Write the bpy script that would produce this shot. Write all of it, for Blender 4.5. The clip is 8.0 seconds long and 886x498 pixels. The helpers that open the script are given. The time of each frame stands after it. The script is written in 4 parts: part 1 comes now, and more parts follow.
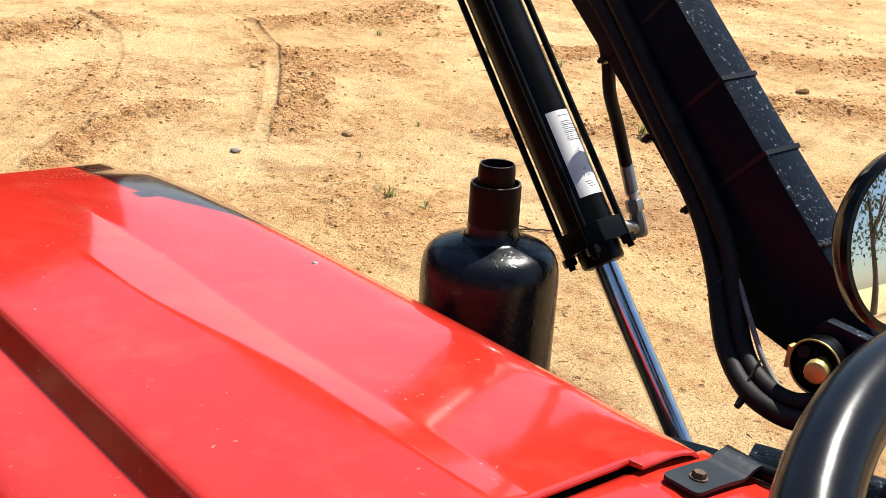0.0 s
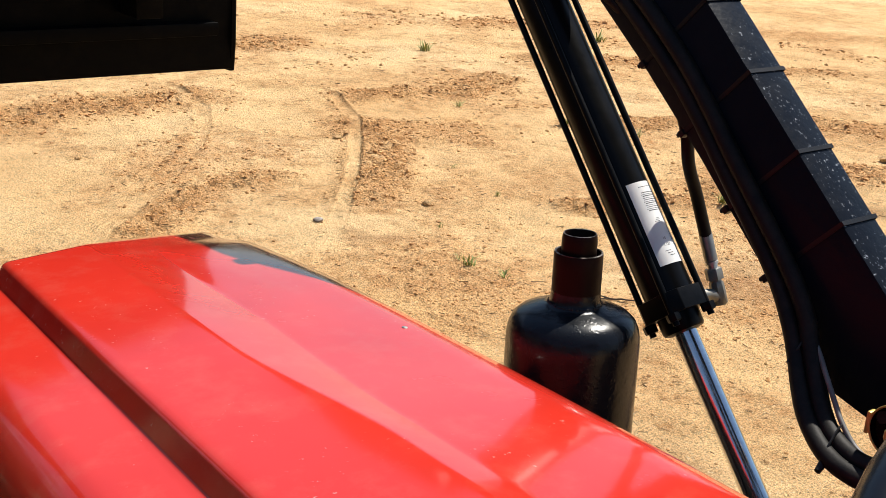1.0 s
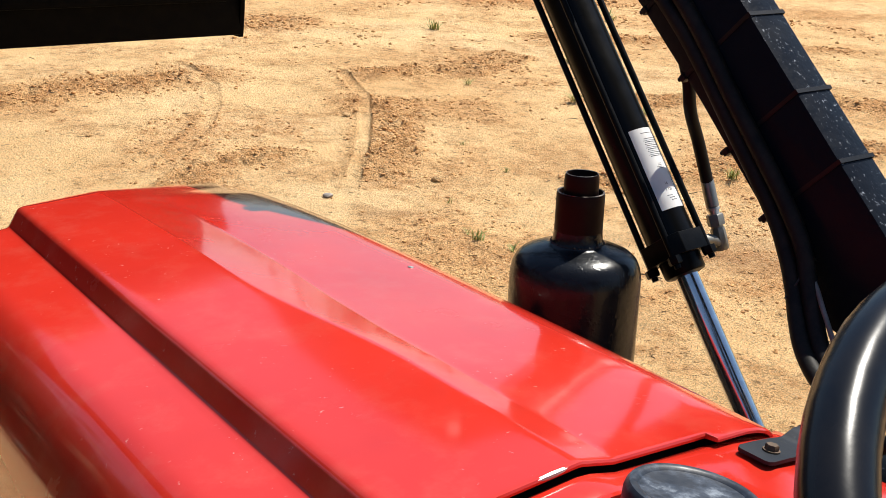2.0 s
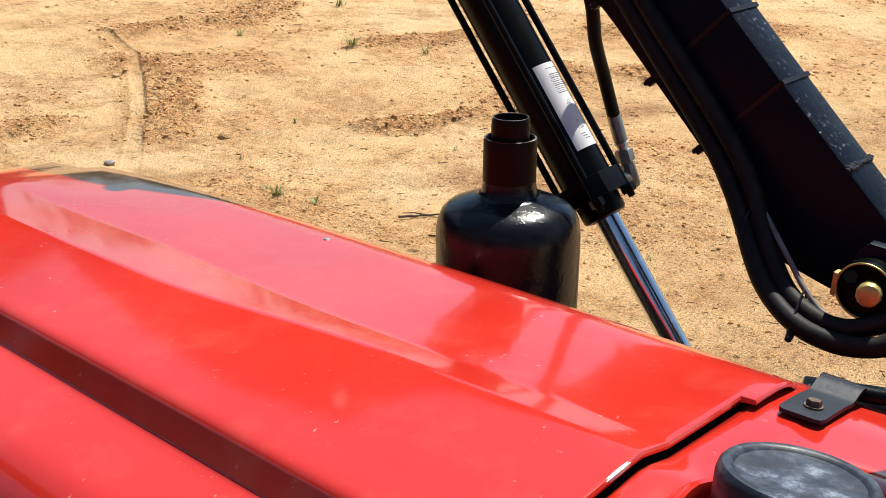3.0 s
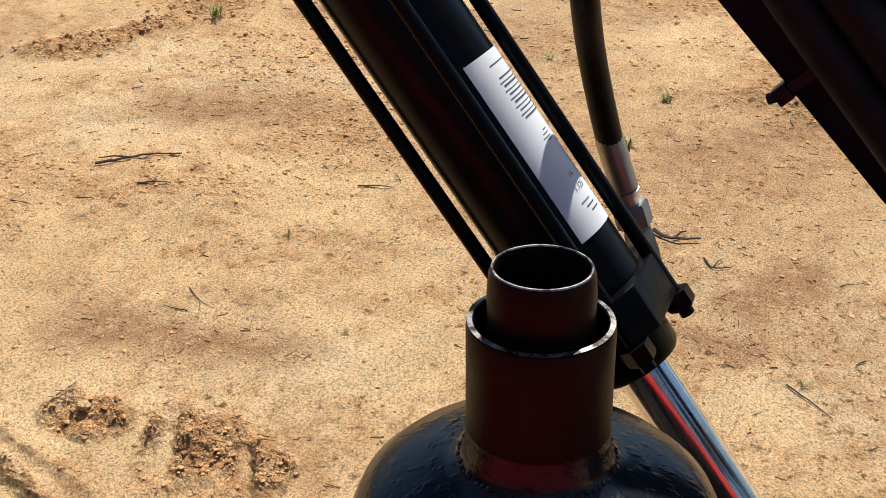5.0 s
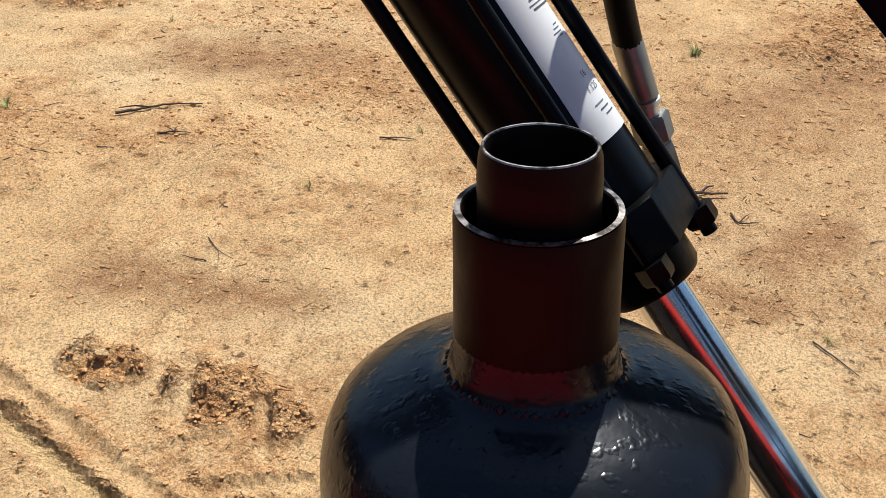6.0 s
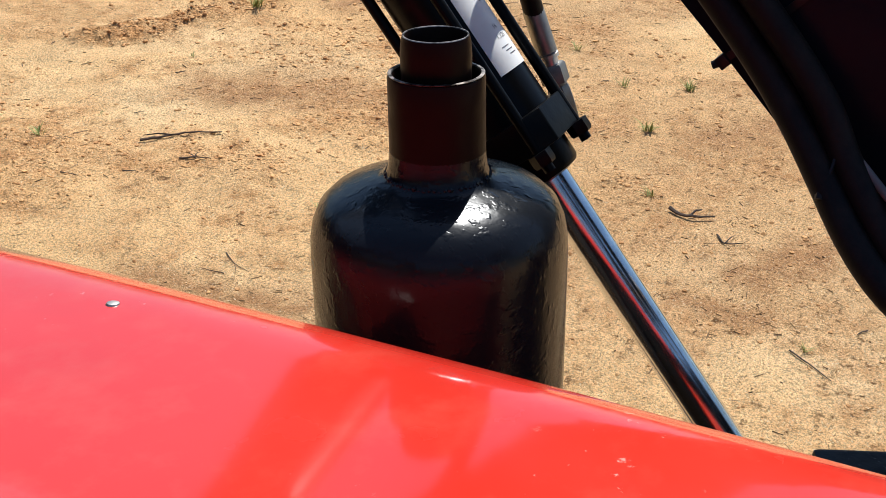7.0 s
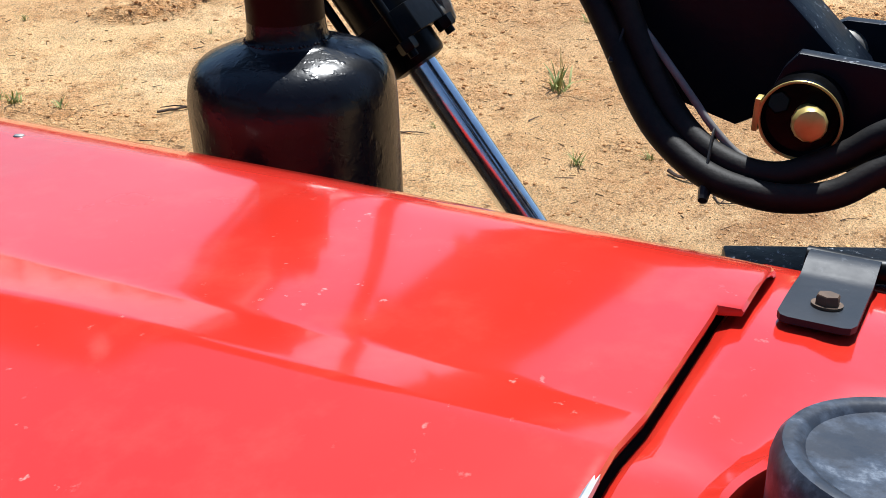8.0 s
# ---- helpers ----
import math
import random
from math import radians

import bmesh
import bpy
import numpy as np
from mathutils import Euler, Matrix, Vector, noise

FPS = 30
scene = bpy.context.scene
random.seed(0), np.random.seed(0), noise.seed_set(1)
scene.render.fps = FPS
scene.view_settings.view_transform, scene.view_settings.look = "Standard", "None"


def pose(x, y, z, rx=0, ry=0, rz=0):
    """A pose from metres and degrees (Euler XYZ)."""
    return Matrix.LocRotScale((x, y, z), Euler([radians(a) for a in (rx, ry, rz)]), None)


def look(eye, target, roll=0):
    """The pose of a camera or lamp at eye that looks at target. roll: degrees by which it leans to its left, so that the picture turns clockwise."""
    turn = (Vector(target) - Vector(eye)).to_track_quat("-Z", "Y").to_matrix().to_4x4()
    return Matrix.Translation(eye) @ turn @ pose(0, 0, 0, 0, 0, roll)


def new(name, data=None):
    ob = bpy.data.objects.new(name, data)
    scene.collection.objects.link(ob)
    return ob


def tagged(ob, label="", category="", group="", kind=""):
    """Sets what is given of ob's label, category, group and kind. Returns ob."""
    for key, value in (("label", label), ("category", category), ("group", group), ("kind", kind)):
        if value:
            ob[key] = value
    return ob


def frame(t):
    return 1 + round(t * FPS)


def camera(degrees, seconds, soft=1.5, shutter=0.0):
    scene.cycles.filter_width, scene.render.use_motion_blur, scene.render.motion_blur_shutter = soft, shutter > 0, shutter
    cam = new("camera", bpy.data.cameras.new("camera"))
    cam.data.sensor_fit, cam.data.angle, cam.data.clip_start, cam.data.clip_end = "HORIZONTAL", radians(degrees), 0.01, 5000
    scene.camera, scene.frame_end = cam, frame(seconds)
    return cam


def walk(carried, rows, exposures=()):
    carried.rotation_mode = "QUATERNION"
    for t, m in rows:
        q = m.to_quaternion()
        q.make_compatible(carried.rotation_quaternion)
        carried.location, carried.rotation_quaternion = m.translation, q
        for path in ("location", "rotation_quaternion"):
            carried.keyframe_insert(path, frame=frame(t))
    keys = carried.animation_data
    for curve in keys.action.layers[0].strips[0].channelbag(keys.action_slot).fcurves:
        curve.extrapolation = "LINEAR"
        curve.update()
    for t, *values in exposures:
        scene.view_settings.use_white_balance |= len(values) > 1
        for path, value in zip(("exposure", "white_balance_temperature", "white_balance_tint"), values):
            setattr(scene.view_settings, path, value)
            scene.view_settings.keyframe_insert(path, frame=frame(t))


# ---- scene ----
cam = camera(42.69, 8.0, soft=0.5)
PATH = [
    (0, (-0.7499, -0.7282, 1.9907), (0.5182, 0.6086, 1.2127), 5.59),
    (0.5, (-0.7644, -0.7462, 2.0066), (0.4590, 0.6767, 1.3148), 4.83),
    (1, (-0.7883, -0.7583, 2.0064), (0.3964, 0.7047, 1.3309), 4.22),
    (1.5, (-0.8052, -0.7852, 2.0056), (0.3591, 0.6881, 1.3174), 3.87),
    (1.7, (-0.8101, -0.7958, 1.9985), (0.3520, 0.6746, 1.3003), 3.93),
    (2.8, (-0.7848, -0.6884, 1.9112), (0.5144, 0.6485, 1.1867), 1.84),
    (3, (-0.8234, -0.5981, 1.9319), (0.6085, 0.5675, 1.1631), 2.91),
    (3.5, (-0.8599, -0.4182, 1.9638), (0.7668, 0.4265, 1.1637), 2.58),
    (4, (-0.7057, -0.2879, 1.9507), (1.0015, 0.3818, 1.1527), 3.28),
    (4.5, (-0.4575, -0.1511, 1.8663), (1.2372, 0.5194, 1.0426), 3.24),
    (5, (-0.3080, -0.0907, 1.8182), (1.3299, 0.5849, 0.8904), 2.68),
    (5.2, (-0.2805, -0.0878, 1.8055), (1.3408, 0.5906, 0.8509), 2.61),
    (6.3, (-0.2740, -0.0964, 1.7730), (1.3129, 0.6092, 0.7812), 2.69),
    (6.5, (-0.3165, -0.1160, 1.7867), (1.2718, 0.5981, 0.8033), 2.66),
    (7, (-0.4933, -0.2349, 1.8092), (1.1197, 0.5054, 0.8870), 2.48),
    (7.5, (-0.6180, -0.3792, 1.8181), (1.0046, 0.3918, 0.9390), 2.16),
    (8, (-0.5879, -0.4155, 1.7984), (0.9870, 0.3762, 0.8534), 1.06),
]
walk(cam, [(t, look(eye, target, roll)) for t, eye, target, roll in PATH], [(0.0, 0.78, 6400, 10), (0.5, 0.61, 6480, 10), (1.0, 0.53, 6500, 10), (3.0, 0.56, 6350, 10), (5.0, 0.43, 6000, 10), (7.0, 0.48, 6000, 10), (8.0, 0.64, 5800, 10)])


def sun_way(azimuth, elevation):
    a, e = radians(azimuth), radians(elevation)
    return Vector((math.sin(a) * math.cos(e), math.cos(a) * math.cos(e), math.sin(e)))


# ---- light: high clear sun ahead to the right, blue sky ----
SUN_AZ, SUN_EL = 78.0, 58.0
world = bpy.data.worlds.new("sky")
scene.world = world
world.use_nodes = True
wn = world.node_tree
sky = wn.nodes.new("ShaderNodeTexSky")
sky.sky_type = "NISHITA"
sky.sun_disc = False
sky.sun_elevation, sky.sun_rotation = radians(SUN_EL), radians(SUN_AZ)
sky.air_density, sky.dust_density, sky.ozone_density = 1.2, 0.4, 3.0
wn.links.new(sky.outputs[0], wn.nodes["Background"].inputs[0])
wn.nodes["Background"].inputs[1].default_value = 0.070
sun = new("sun", bpy.data.lights.new("sun", "SUN"))
sun.data.energy, sun.data.angle, sun.data.color = 4.9, radians(0.53), (1.0, 0.95, 0.86)
sun.matrix_world = look(sun_way(SUN_AZ, SUN_EL) * 20, (0, 0, 0))


# ---- materials ----
class Nodes:
    """Short hand for building one node material."""

    def __init__(self, name):
        self.m = bpy.data.materials.new(name)
        self.m.use_nodes = True
        self.t = self.m.node_tree
        self.p = self.t.nodes["Principled BSDF"]
        self.space = self.t.nodes.new("ShaderNodeTexCoord").outputs["Object"]

    def add(self, kind, **values):
        n = self.t.nodes.new(kind)
        for k, v in values.items():
            n.inputs[k.replace("_", " ")].default_value = v
        return n

    def link(self, a, b):
        self.t.links.new(a, b)

    def noise(self, scale, detail=4.0, rough=0.55, stretch=None):
        n = self.add("ShaderNodeTexNoise", Scale=scale, Detail=detail, Roughness=rough)
        if stretch:
            mp = self.t.nodes.new("ShaderNodeMapping")
            mp.inputs["Scale"].default_value = stretch
            self.link(self.space, mp.inputs[0])
            self.link(mp.outputs[0], n.inputs["Vector"])
        else:
            self.link(self.space, n.inputs["Vector"])
        return n.outputs[0]

    def ramp(self, src, stops):
        r = self.t.nodes.new("ShaderNodeValToRGB")
        while len(r.color_ramp.elements) < len(stops):
            r.color_ramp.elements.new(0.5)
        for e, (pos, c) in zip(r.color_ramp.elements, stops):
            e.position = pos
            e.color = (*c, 1) if isinstance(c, tuple) else (c, c, c, 1)
        self.link(src, r.inputs[0])
        return r.outputs[0]

    def mix(self, fac, a, b, mode="MIX"):
        n = self.t.nodes.new("ShaderNodeMix")
        n.data_type, n.blend_type = "RGBA", mode
        for k, v in ((0, fac), (6, a), (7, b)):
            sock = n.inputs[k]
            if isinstance(v, (int, float)):
                sock.default_value = v if k == 0 else (v, v, v, 1)
            elif isinstance(v, tuple):
                sock.default_value = (*v, 1)
            else:
                self.link(v, sock)
        return n.outputs[2]

    def bump(self, src, height, strength=1.0, after=None):
        b = self.add("ShaderNodeBump", Strength=strength, Distance=height)
        self.link(src, b.inputs["Height"])
        if after:
            self.link(after, b.inputs["Normal"])
        return b.outputs[0]

    def out(self, color=None, rough=None, metal=None, normal=None, **rest):
        for key, v in (("Base Color", color), ("Roughness", rough), ("Metallic", metal), ("Normal", normal)):
            if v is None:
                continue
            if isinstance(v, tuple):
                self.p.inputs[key].default_value = (*v, 1)
            elif isinstance(v, (int, float)):
                self.p.inputs[key].default_value = v
            else:
                self.link(v, self.p.inputs[key])
        for k, v in rest.items():
            self.p.inputs[k.replace("_", " ")].default_value = v
        return self.m


def red_paint(name="red_paint", dust=1.0):
    n = Nodes(name)
    fade = n.ramp(n.noise(6, 4), [(0.3, (0.53, 0.024, 0.013)), (0.7, (0.63, 0.033, 0.018))])
    film = n.ramp(n.noise(22, 6, 0.65), [(0.5, 0.0), (0.78, 0.10 * dust)])
    specks = n.ramp(n.noise(130, 4, 0.6), [(0.66, 0.0), (0.72, 0.45 * dust)])
    spots = n.ramp(n.noise(9, 2), [(0.5, 0.0), (0.62, 1.0)])
    col = n.mix(film, fade, (0.62, 0.30, 0.20))
    col = n.mix(n.mix(1.0, specks, spots, "MULTIPLY"), col, (0.75, 0.55, 0.45))
    rough = n.ramp(n.noise(14, 5, 0.6), [(0.3, 0.13), (0.75, 0.30)])
    nor = n.bump(n.noise(3.2, 2), 0.0014, 0.35)
    nor = n.bump(n.noise(60, 3), 0.0006, 0.25, nor)
    return n.out(col, rough, 0.0, nor, Coat_Weight=1.0, Coat_Roughness=0.08, Coat_IOR=1.58, Specular_IOR_Level=0.1)


def black_paint(name, base=0.003, rough=(0.22, 0.4), lumps=0.0008, scale=70, chips=0.0, tint=(1.0, 1.0, 1.1), gloss=0.25, spatter=0.0, ior=1.42):
    n = Nodes(name)
    c = tuple(base * k for k in tint)
    dust = n.ramp(n.noise(18, 6, 0.7), [(0.5, 0.0), (0.85, 0.010)])
    col = n.mix(dust, c, (0.30, 0.22, 0.15))
    if chips:
        a = n.ramp(n.noise(210, 4, 0.7), [(0.60, 0.0), (0.67, 0.8)])
        b = n.ramp(n.noise(16, 3), [(0.38, 0.0), (0.60, chips)])
        up = n.t.nodes.new("ShaderNodeSeparateXYZ")
        n.link(n.t.nodes.new("ShaderNodeNewGeometry").outputs["Normal"], up.inputs[0])
        worn = n.ramp(up.outputs[2], [(0.25, 0.0), (0.5, 1.0)])
        a = n.mix(1.0, a, worn, "MULTIPLY")
        col = n.mix(n.mix(1.0, a, b, "MULTIPLY"), col, (0.42, 0.45, 0.50))
    r = n.ramp(n.noise(30, 5, 0.6), [(0.3, rough[0]), (0.75, rough[1])])
    nor = n.bump(n.noise(scale, 3, 0.5), lumps, 0.6)
    if spatter:
        nor = n.bump(n.ramp(n.noise(170, 2, 0.5), [(0.54, 0.0), (0.72, 1.0)]), spatter, 0.8, nor)
    return n.out(col, r, 0.0, nor, Specular_IOR_Level=gloss, IOR=ior)


def steel(name, color, rough, grain=0.0003):
    n = Nodes(name)
    smear = n.ramp(n.noise(40, 5, 0.65), [(0.35, color), (0.8, tuple(0.72 * c for c in color))])
    r = n.ramp(n.noise(90, 4), [(0.3, rough), (0.8, rough * 1.8)])
    return n.out(smear, r, 1.0, n.bump(n.noise(200, 2), grain, 0.3))


def rubber(name, base, rough, dusty, grain=0.0004):
    n = Nodes(name)
    d = n.ramp(n.noise(25, 6, 0.7), [(0.4, 0.0), (0.8, dusty)])
    up = n.t.nodes.new("ShaderNodeSeparateXYZ")
    n.link(n.t.nodes.new("ShaderNodeNewGeometry").outputs["Normal"], up.inputs[0])
    d = n.mix(1.0, d, n.ramp(up.outputs[2], [(0.0, 0.1), (0.6, 1.0)]), "MULTIPLY")
    col = n.mix(d, base, (0.26, 0.20, 0.14))
    nor = n.bump(n.noise(320, 2), grain, 0.5)
    return n.out(col, rough, 0.0, nor, Specular_IOR_Level=0.22)


def soil(name, kind="ground"):
    n = Nodes(name)
    big = n.ramp(n.noise(0.55, 5, 0.6), [(0.30, (0.79, 0.475, 0.21)), (0.52, (0.91, 0.59, 0.285)), (0.72, (0.94, 0.66, 0.355))])
    mid = n.ramp(n.noise(3.2, 7, 0.68), [(0.30, 0.80), (0.56, 1.05)])
    col = n.mix(0.85, big, mid, "MULTIPLY")
    grain = n.ramp(n.noise(105, 2.5, 0.6), [(0.37, 0.62), (0.51, 1.16)])
    col = n.mix(0.85, col, grain, "MULTIPLY")
    loose = n.ramp(n.noise(1.3, 7, 0.68), [(0.465, 0.0), (0.545, 1.0)])
    if kind == "ground":
        turned = n.t.nodes.new("ShaderNodeAttribute")
        turned.attribute_name = "turned"
        damp = n.t.nodes.new("ShaderNodeAttribute")
        damp.attribute_name = "damp"
        press = n.t.nodes.new("ShaderNodeMath")
        press.operation = "MULTIPLY"
        press.inputs[1].default_value = -1.0
        n.link(turned.outputs["Fac"], press.inputs[0])
        packed = n.ramp(press.outputs[0], [(0.1, 0.0), (0.8, 0.75)])
        loose = n.mix(packed, loose, 0.0)
        blot = n.ramp(n.noise(7, 6, 0.7), [(0.36, 0.25), (0.60, 1.0)])
        col = n.mix(n.mix(1.0, turned.outputs["Fac"], blot, "MULTIPLY"), col, n.mix(0.6, (0.62, 0.31, 0.115), grain, "MULTIPLY"))
    red = n.mix(1.0, loose, n.ramp(n.noise(9, 6, 0.72), [(0.38, 0.0), (0.62, 0.8)]), "MULTIPLY")
    col = n.mix(red, col, n.mix(0.6, (0.55, 0.265, 0.098), grain, "MULTIPLY"))
    if kind == "ground":
        patch = n.ramp(n.noise(11, 5, 0.7), [(0.32, 0.45), (0.52, 1.0)])
        col = n.mix(n.mix(1.0, damp.outputs["Fac"], patch, "MULTIPLY"), col, n.mix(0.6, (0.50, 0.265, 0.115), grain, "MULTIPLY"))
    crumbs = n.ramp(n.noise(21, 7, 0.78), [(0.56, 0.0), (0.61, 0.95)])
    col = n.mix(n.mix(1.0, crumbs, n.mix(0.80, 1.0, loose), "MULTIPLY"), col, (0.21, 0.105, 0.04))
    fine = n.ramp(n.noise(260, 1.5, 0.5), [(0.36, 0.60), (0.50, 1.13)])
    col = n.mix(0.8, col, fine, "MULTIPLY")
    pale = n.ramp(n.noise(150, 2, 0.5), [(0.62, 0.0), (0.70, 0.8)])
    col = n.mix(pale, col, (0.90, 0.75, 0.50))
    if kind == "ground":
        crumb_relief = n.mix(1.0, n.noise(42, 3, 0.6), n.mix(1.0, turned.outputs["Fac"], 1.0, "MULTIPLY"), "MULTIPLY")
        col = n.mix(packed, col, n.mix(0.35, (0.80, 0.53, 0.235), grain, "MULTIPLY"))
    nor = n.bump(n.noise(20, 8, 0.76), 0.045, 1.0)
    nor = n.bump(n.noise(105, 3, 0.65), 0.014, 0.9, nor)
    if kind == "ground":
        nor = n.bump(crumb_relief, 0.035, 0.9, nor)
    return n.out(col, 0.95, 0.0, nor, Specular_IOR_Level=0.15)


def plain(name, color, rough=0.7, vary=0.25, scale=40):
    n = Nodes(name)
    dark = tuple(c * (1 - vary) for c in color)
    return n.out(n.ramp(n.noise(scale, 4), [(0.3, dark), (0.7, color)]), rough, 0.0)


def per_piece(name, dark, light, rough=0.8):
    """A colour that varies from piece to piece of a joined mesh."""
    n = Nodes(name)
    g = n.t.nodes.new("ShaderNodeNewGeometry")
    return n.out(n.ramp(g.outputs["Random Per Island"], [(0.0, dark), (1.0, light)]), rough, 0.0)


RED = red_paint()
RED_COWL = red_paint("red_paint_cowl", 0.6)
SATIN_BLACK = black_paint("satin_black_paint", 0.0025, (0.30, 0.48), gloss=0.16)
GLOSS_BLACK = black_paint("gloss_black_paint", 0.003, (0.14, 0.28), 0.0004, 45, gloss=0.3)
ARM_BLACK = black_paint("chipped_black_paint", 0.007, (0.30, 0.44), 0.0009, 90, 1.0, (0.65, 1.0, 1.8), 0.13)
MUFFLER_BLACK = black_paint("heat_black_paint", 0.009, (0.19, 0.28), 0.0006, 75, 0.0, (0.85, 1.0, 1.3), 0.45, 0.00022, 1.36)
MUFFLER_BROWN = black_paint("browned_black_paint", 0.006, (0.38, 0.54), 0.0006, 90, 0.0, (2.0, 0.8, 0.6), 0.13)
wn = Nodes("worn_edge_steel")
WORN_EDGE = wn.out(wn.ramp(wn.noise(120, 4, 0.7), [(0.40, (0.03, 0.025, 0.022)), (0.62, (0.40, 0.36, 0.33))]), 0.42, 1.0)
CHROME = steel("chrome", (0.80, 0.81, 0.83), 0.13, 0.00005)
ZINC = steel("grey_zinc", (0.42, 0.41, 0.38), 0.36)
OLD_ZINC = steel("dirty_zinc", (0.30, 0.29, 0.26), 0.48, 0.0006)
gn = Nodes("yellow_zinc")
GOLD_ZINC = gn.out(gn.ramp(gn.noise(60, 4), [(0.3, (0.44, 0.33, 0.085)), (0.7, (0.60, 0.48, 0.16))]), 0.42, 0.5)
ZINC_DULL = plain("grey_cable_sheath", (0.20, 0.19, 0.18), 0.55, 0.4, 60)
BARE = steel("bare_steel", (0.75, 0.74, 0.73), 0.32)
WELD = plain("painted_weld", (0.055, 0.062, 0.075), 0.35, 0.5, 160)
SHADE_PANEL_BLACK = black_paint("shade_panel_black", 0.012, (0.75, 0.9), 0.0006, 90, 0.0, (1.6, 1.0, 0.8), 0.05)
BARREL_BLACK = black_paint("barrel_black_paint", 0.003, (0.26, 0.38), 0.0003, 45, gloss=0.2)
TAB_PAINT = black_paint("worn_tab_paint", 0.020, (0.42, 0.58), 0.0006, 90, 0.12, (0.8, 1.0, 1.35), 0.3)
RUSTY = plain("rusty_steel", (0.13, 0.075, 0.04), 0.7, 0.5, 120)
HOSE = rubber("hose_rubber", (0.0045, 0.0042, 0.0042), 0.6, 0.08)
HOSE_DARK = rubber("hose_rubber_dark", (0.004, 0.0037, 0.0037), 0.5, 0.06)
PLASTIC = rubber("black_nylon", (0.010, 0.010, 0.011), 0.38, 0.04)
cn = Nodes("worn_cap_plastic")
scuff = cn.ramp(cn.noise(38, 6, 0.7), [(0.46, (0.018, 0.023, 0.034)), (0.56, (0.050, 0.062, 0.085)), (0.68, (0.22, 0.25, 0.29))])
TIE = rubber("grey_nylon", (0.012, 0.013, 0.015), 0.35, 0.05)
CAP_RUBBER = cn.out(scuff, cn.ramp(cn.noise(60, 4), [(0.3, 0.30), (0.7, 0.52)]), 0.0, cn.bump(cn.noise(90, 4), 0.0006, 0.5), Specular_IOR_Level=0.35)
WHEEL_RIM = rubber("smooth_black_plastic", (0.005, 0.006, 0.009), 0.24, 0.03, 0.00004)
TYRE = rubber("tyre_rubber", (0.02, 0.02, 0.02), 0.8, 0.5)
PAPER = plain("white_paper", (0.90, 0.90, 0.88), 0.5, 0.08, 60)
INK = plain("black_ink", (0.10, 0.10, 0.11), 0.6, 0.1)
# exhaust soot, and painted shade under the bonnet and in the filler well
SOOT_AND_SHADE = plain("soot_and_shade_black", (0.006, 0.005, 0.005), 0.9, 0.2)
BUCKET_BLACK = black_paint("dull_black_paint", 0.0018, (0.5, 0.7), gloss=0.08)
SOIL = soil("sandy_soil")
CLOD = soil("soil_clod", "clod")
CRUMBLE = per_piece("crumbled_soil", (0.40, 0.195, 0.07), (0.72, 0.40, 0.16), 0.95)
STRAW = per_piece("dry_straw", (0.07, 0.04, 0.02), (0.42, 0.27, 0.13))
TWIG = plain("dry_twig", (0.085, 0.055, 0.038), 0.85, 0.5, 90)
STONE = plain("grey_stone", (0.42, 0.37, 0.32), 0.85, 0.5, 30)
WEED = per_piece("weed_green", (0.17, 0.21, 0.035), (0.42, 0.41, 0.12), 0.6)
BARK = plain("bark", (0.11, 0.085, 0.06), 0.9, 0.4, 12)
LEAVES = per_piece("leaf_green", (0.025, 0.045, 0.012), (0.07, 0.10, 0.03), 0.6)
mn = Nodes("mirror_silver")
MIRROR = mn.out((0.86, 0.87, 0.88), 0.01, 1.0)


# ---- mesh helpers ----
def part(name, bm, material, parent=None, label="", smooth=True):
    """Links a bmesh as one mesh object, under a thing or a part."""
    bmesh.ops.recalc_face_normals(bm, faces=bm.faces)
    for f in bm.faces:
        f.smooth = smooth
    me = bpy.data.meshes.new(name)
    bm.to_mesh(me)
    bm.free()
    me.materials.append(material)
    if smooth:
        me.set_sharp_from_angle(angle=radians(38))
    ob = new(name, me)
    if parent:
        ob.parent = parent
        ob.matrix_parent_inverse = parent.matrix_world.inverted()
    if label:
        ob["label"] = label
    return ob


def thing(name, at, label, category, group="", kind=""):
    ob = new(name)
    ob.matrix_world = Matrix.Translation(at)
    bpy.context.view_layer.update()
    return tagged(ob, label, category, group, kind)


def bevelled(bm, width, segments=2):
    edges = [e for e in bm.edges if len(e.link_faces) == 2 and e.calc_face_angle(0) > 0.5]
    bmesh.ops.bevel(bm, geom=edges, offset=width, segments=segments, profile=0.6, affect="EDGES", clamp_overlap=True)
    return bm


def block(x0, x1, y0, y1, z0, z1, bevel=0.003):
    bm = bmesh.new()
    bmesh.ops.create_cube(bm, size=1)
    for v in bm.verts:
        v.co = ((x0 + x1) / 2 + v.co.x * (x1 - x0), (y0 + y1) / 2 + v.co.y * (y1 - y0), (z0 + z1) / 2 + v.co.z * (z1 - z0))
    return bevelled(bm, bevel) if bevel else bm


def plate(outline, a, b, axis="x", bevel=0.002):
    """An outline in the two other axes, thickened along one from a to b."""
    bm = bmesh.new()

    def put(p, h):
        return {"x": (h, p[0], p[1]), "y": (p[0], h, p[1]), "z": (p[0], p[1], h)}[axis]

    low = [bm.verts.new(put(p, a)) for p in outline]
    top = [bm.verts.new(put(p, b)) for p in outline]
    bm.faces.new(low)
    bm.faces.new(top[::-1])
    for i in range(len(outline)):
        j = (i + 1) % len(outline)
        bm.faces.new((low[i], top[i], top[j], low[j]))
    bmesh.ops.recalc_face_normals(bm, faces=bm.faces)
    return bevelled(bm, bevel) if bevel else bm


